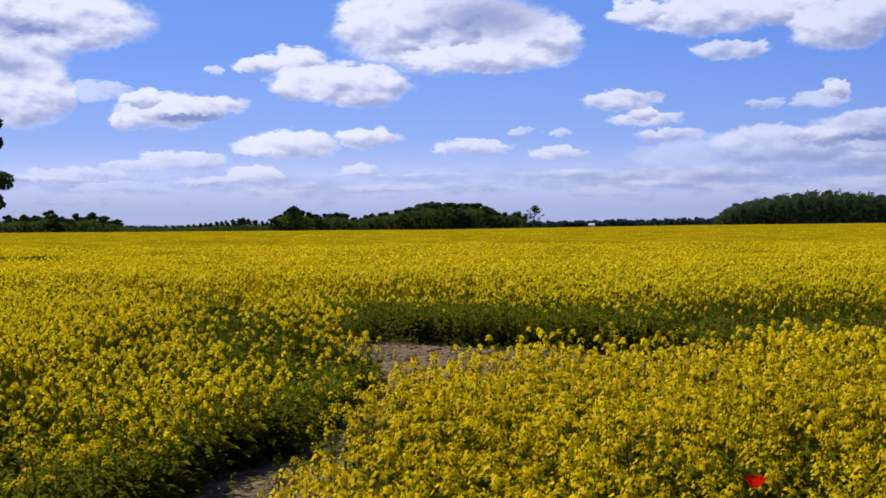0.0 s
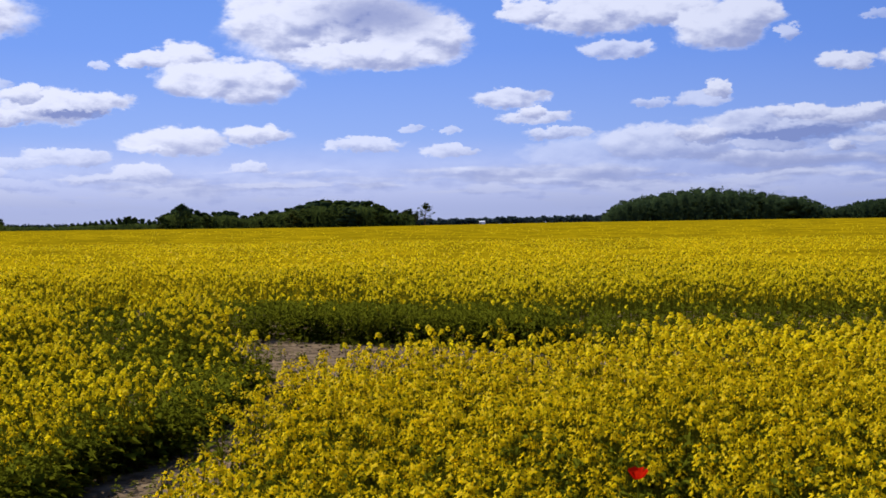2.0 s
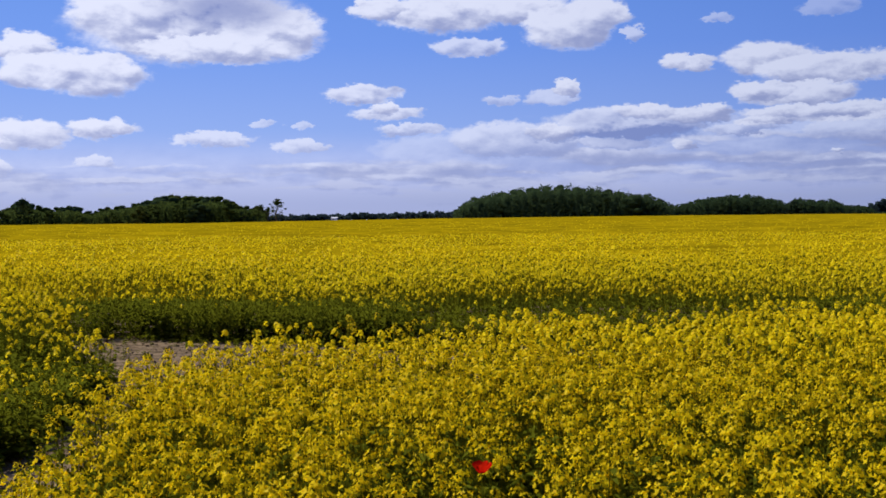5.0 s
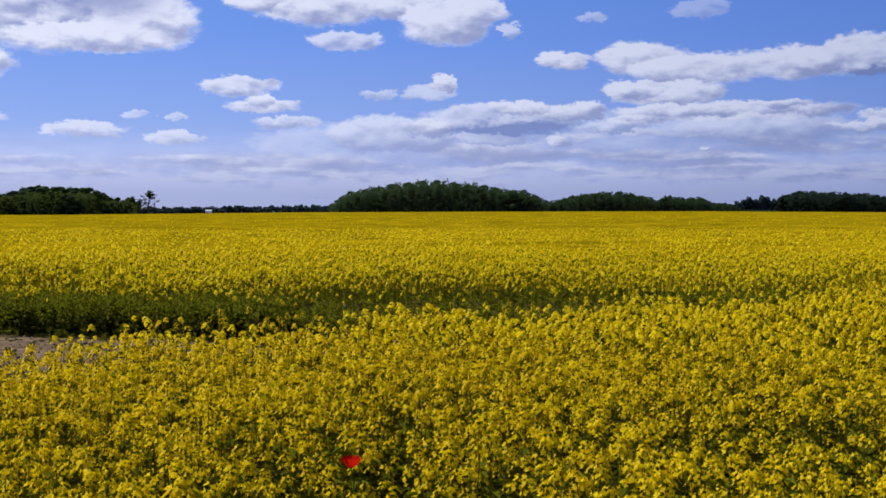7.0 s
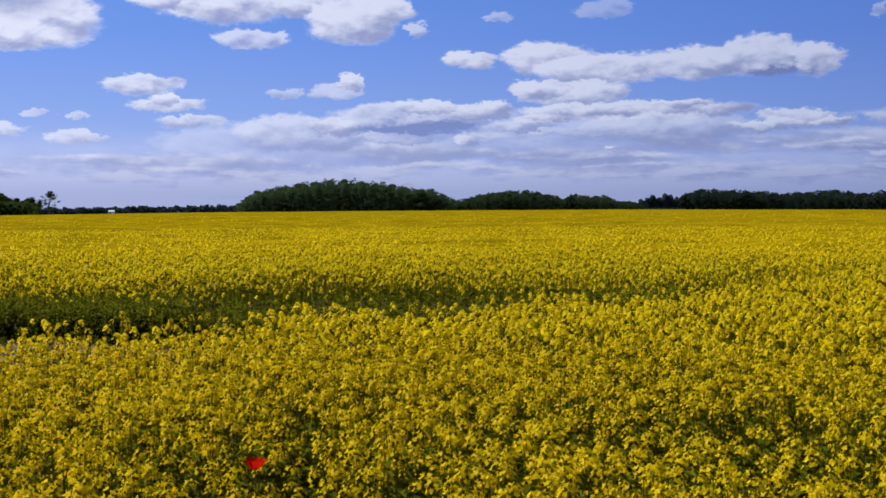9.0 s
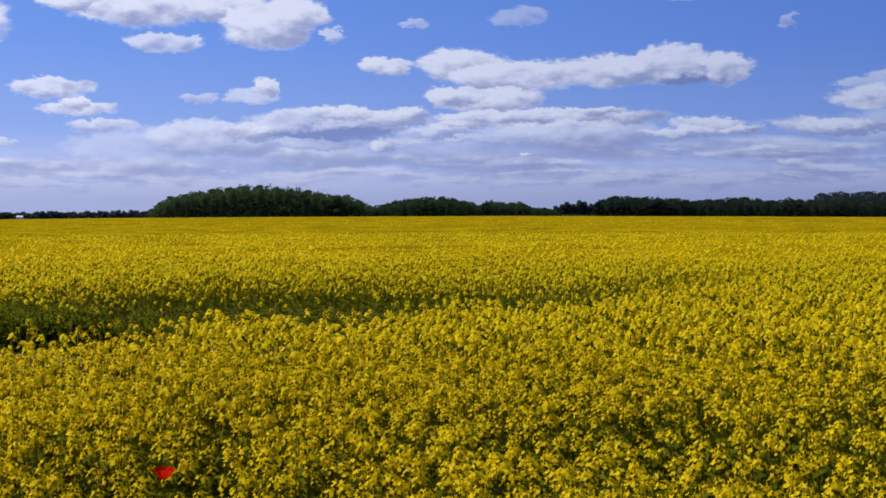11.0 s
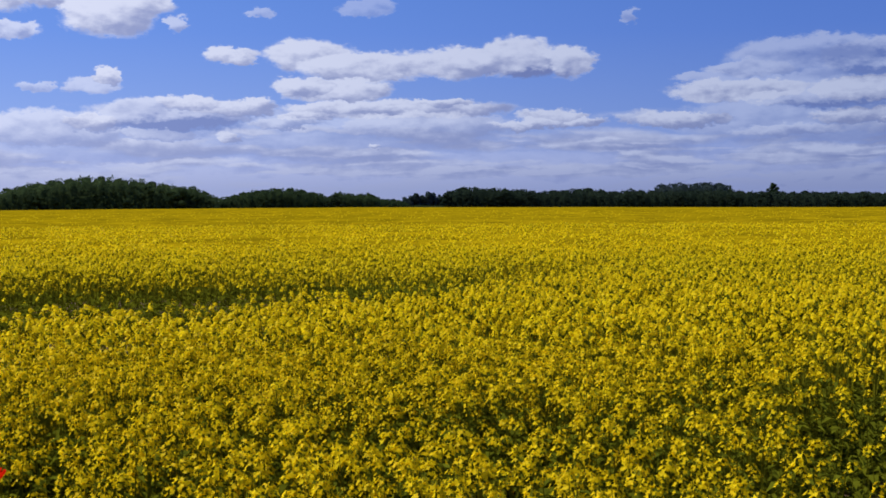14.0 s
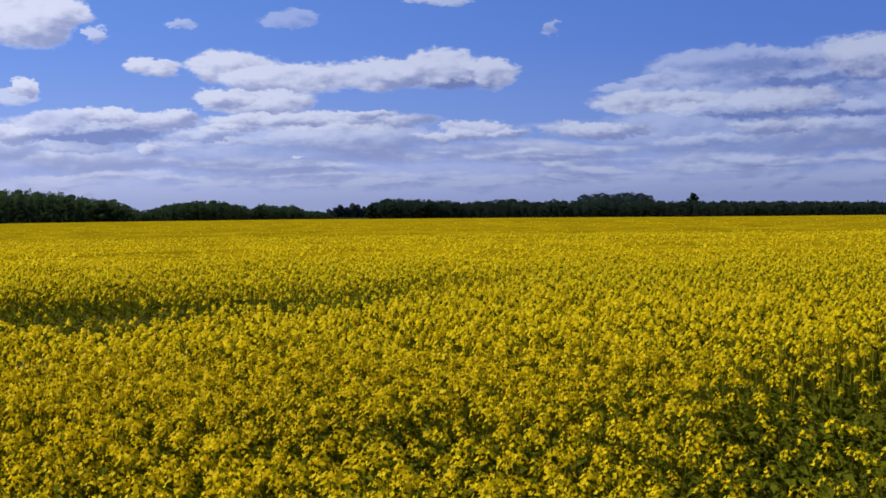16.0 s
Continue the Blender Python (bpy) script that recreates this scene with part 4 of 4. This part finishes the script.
def farm_shed():
    shed = tagged(new("farm_shed"), "small white shed with a pale roof far across the fields", "shed")
    part("wall", box(5.5, 4.0, 2.6, (0, 0, 1.3)), WHITEWASH, shed)
    bm = bmesh.new()
    prof = ((-2.3, 2.55), (0.0, 3.7), (2.3, 2.55), (2.3, 2.65), (0.0, 3.85), (-2.3, 2.65))
    a = [bm.verts.new((-2.9, p, z)) for p, z in prof]
    b = [bm.verts.new((2.9, p, z)) for p, z in prof]
    bm.faces.new(a)
    bm.faces.new(b[::-1])
    for k in range(6):
        bm.faces.new((a[k], b[k], b[(k + 1) % 6], a[(k + 1) % 6]))
    part("roof", bm, ROOF, shed, "pale pitched roof")
    part("door", box(1.1, 0.08, 2.0, (-1.2, -2.03, 1.0)), DARK_GLASS, shed, "dark doorway")
    x, y, z = spot(6.99, 1150)
    shed.matrix_basis = pose(x, y, z, 0, 0, -10)


farm_shed()


def poppy(x, y, z_head):
    flower = tagged(new("poppy"), "single red poppy blooming among the yellow rapeseed", "flower")
    z0 = float(lie(np.array([x]), np.array([y]))[0])
    flower.matrix_basis = pose(x, y, z0)
    tall = z_head - z0
    vs, fs = [], []
    rods(vs, fs, np.array([0.03, 0.0, 0]), np.array([0.01, 0.01, tall * 0.6]), 0.003, 0.0025, 6)
    rods(vs, fs, np.array([0.01, 0.01, tall * 0.6]), np.array([0, 0, tall - 0.012]), 0.0025, 0.002, 6)
    linked("stem", vs, fs, [STALK], parent=flower)
    for k in range(4):
        bm = bmesh.new()
        a0 = k * math.pi / 2
        grid = []
        for i in range(5):
            row = []
            for j in range(7):
                r = 0.004 + 0.037 * i / 4
                a = a0 + (j / 6 - 0.5) * 1.9
                up = 0.038 * (i / 4) ** 1.5 + 0.004 * math.sin(j * 2.1 + k) * i / 4 + (0.004 if k % 2 else 0)
                row.append(bm.verts.new((math.cos(a) * r, math.sin(a) * r, tall - 0.012 + up)))
            grid.append(row)
        for i in range(4):
            for j in range(6):
                bm.faces.new((grid[i][j], grid[i][j + 1], grid[i + 1][j + 1], grid[i + 1][j]))
        part("petal", bm, POPPY, flower)
    bm = bmesh.new()
    bmesh.ops.create_uvsphere(bm, u_segments=8, v_segments=6, radius=0.008, matrix=Matrix.Translation((0, 0, tall)))
    part("seed_head", bm, POPPY_EYE, flower, "black centre of the flower")
    return flower


poppy(1.182, 4.84, 0.862)


# ---- single plants along the path ----
def rape_plant(seed, tall, label="single yellow-flowering rapeseed plant standing on the bare soil", group="plants on the path"):
    """A flowering plant of its own, with its stem, leaves and flower heads."""
    g = np.random.default_rng(seed)
    plant_root = tagged(new("rapeseed_plant"), label, "plant", group)
    vs, fs = [], []
    mid, top = np.array([g.normal(0, 0.02), g.normal(0, 0.02), tall * 0.5]), np.array([g.normal(0, 0.04), g.normal(0, 0.04), tall])
    rods(vs, fs, np.array([0, 0, -0.02]), mid, 0.006, 0.005, 6)
    rods(vs, fs, mid, top, 0.005, 0.003, 6)
    heads = [top]
    for k in range(int(g.integers(1, 4))):
        a = g.uniform(0, math.tau)
        tip = top + np.array([math.cos(a) * 0.09, math.sin(a) * 0.09, -g.uniform(0.04, 0.14)])
        rods(vs, fs, mid + (top - mid) * g.uniform(0.1, 0.5), tip, 0.003, 0.002, 5)
        heads.append(tip)
    stem = linked("stem", vs, fs, [STALK], parent=plant_root)
    for h in heads:
        fv, fi = raceme(g, 14, 2, 0.0085, 0.028, 0.05)
        linked("flower_head", np.array(fv) + h, np.arange(len(fv)).reshape(-1, 4), [PETAL], parent=stem)
    for k in range(5):
        a, z = k * 2.4, tall * g.uniform(0.15, 0.6)
        ln = g.uniform(0.08, 0.15)
        out, side = np.array([math.cos(a), math.sin(a), 0]), np.array([-math.sin(a), math.cos(a), 0]) * ln * 0.26
        p = np.array([0, 0, z])
        lv = [p, p + out * ln * 0.35 - side * 0.8 + (0, 0, ln * 0.3), p + out * ln * 0.35 + side * 0.8 + (0, 0, ln * 0.3),
              p + out * ln * 0.75 - side + (0, 0, ln * 0.2), p + out * ln * 0.75 + side + (0, 0, ln * 0.2), p + out * ln * 1.1]
        linked("leaf", lv, [(0, 1, 3, 2), (2, 3, 5, 4)], [LEAF], parent=stem)
    return plant_root


for k, (px, py, ph) in enumerate(((-0.95, 7.1, 0.46), (-0.88, 7.65, 0.45), (-0.83, 8.2, 0.45), (-0.72, 6.6, 0.5), (-0.6, 6.9, 0.55), (-0.55, 7.4, 0.55), (-0.86, 14.5, 0.62), (-0.48, 12.5, 0.62),
                                  (-0.08, 12.4, 0.6), (0.3, 12.6, 0.55), (-0.35, 10.4, 0.6), (-0.5, 9.6, 0.52), (0.9, 12.9, 0.6), (-1.0, 15.6, 0.45), (1.9, 13.2, 0.6), (-0.62, 8.7, 0.6), (-0.45, 9.2, 0.66), (-0.1, 9.5, 0.62), (0.15, 10.0, 0.7), (0.5, 10.4, 0.66), (-0.3, 9.9, 0.6),
                                  (0.9, 10.9, 0.7), (1.5, 11.1, 0.62), (-0.7, 10.0, 0.55), (-0.15, 11.2, 0.6), (0.6, 11.6, 0.55), (-0.75, 8.4, 0.6), (-0.9, 8.9, 0.62), (-0.65, 9.5, 0.6), (-0.85, 9.6, 0.62), (-0.95, 10.4, 0.6),
                                  (-0.4, 8.2, 0.6), (-0.55, 7.9, 0.55), (-1.0, 7.9, 0.4), (-0.2, 10.6, 0.62), (0.2, 11.0, 0.6))):
    rape_plant(300 + k, ph).matrix_basis = pose(px, py, float(lie(np.array([px]), np.array([py]))[0]), 0, 0, 40 * k)


# tall plants that stand out of the near block's rim
RIM = NEAR_RIM[2:]
for k in range(64):
    f = (k + random.uniform(0, 0.9)) / 64 * (len(RIM) - 1)
    i = min(int(f), len(RIM) - 2)
    px = RIM[i][0] + (RIM[i + 1][0] - RIM[i][0]) * (f - i) + random.uniform(-0.2, 0.2)
    py = RIM[i][1] + (RIM[i + 1][1] - RIM[i][1]) * (f - i) - random.uniform(-0.1, 0.7)
    rape_plant(400 + k, random.uniform(0.92, 1.04), "tall rapeseed plant with yellow flower heads rising from the crop's rim", "plants along the rim").matrix_basis = \
        pose(px, py, float(lie(np.array([px]), np.array([py]))[0]), 0, 0, 77 * k)
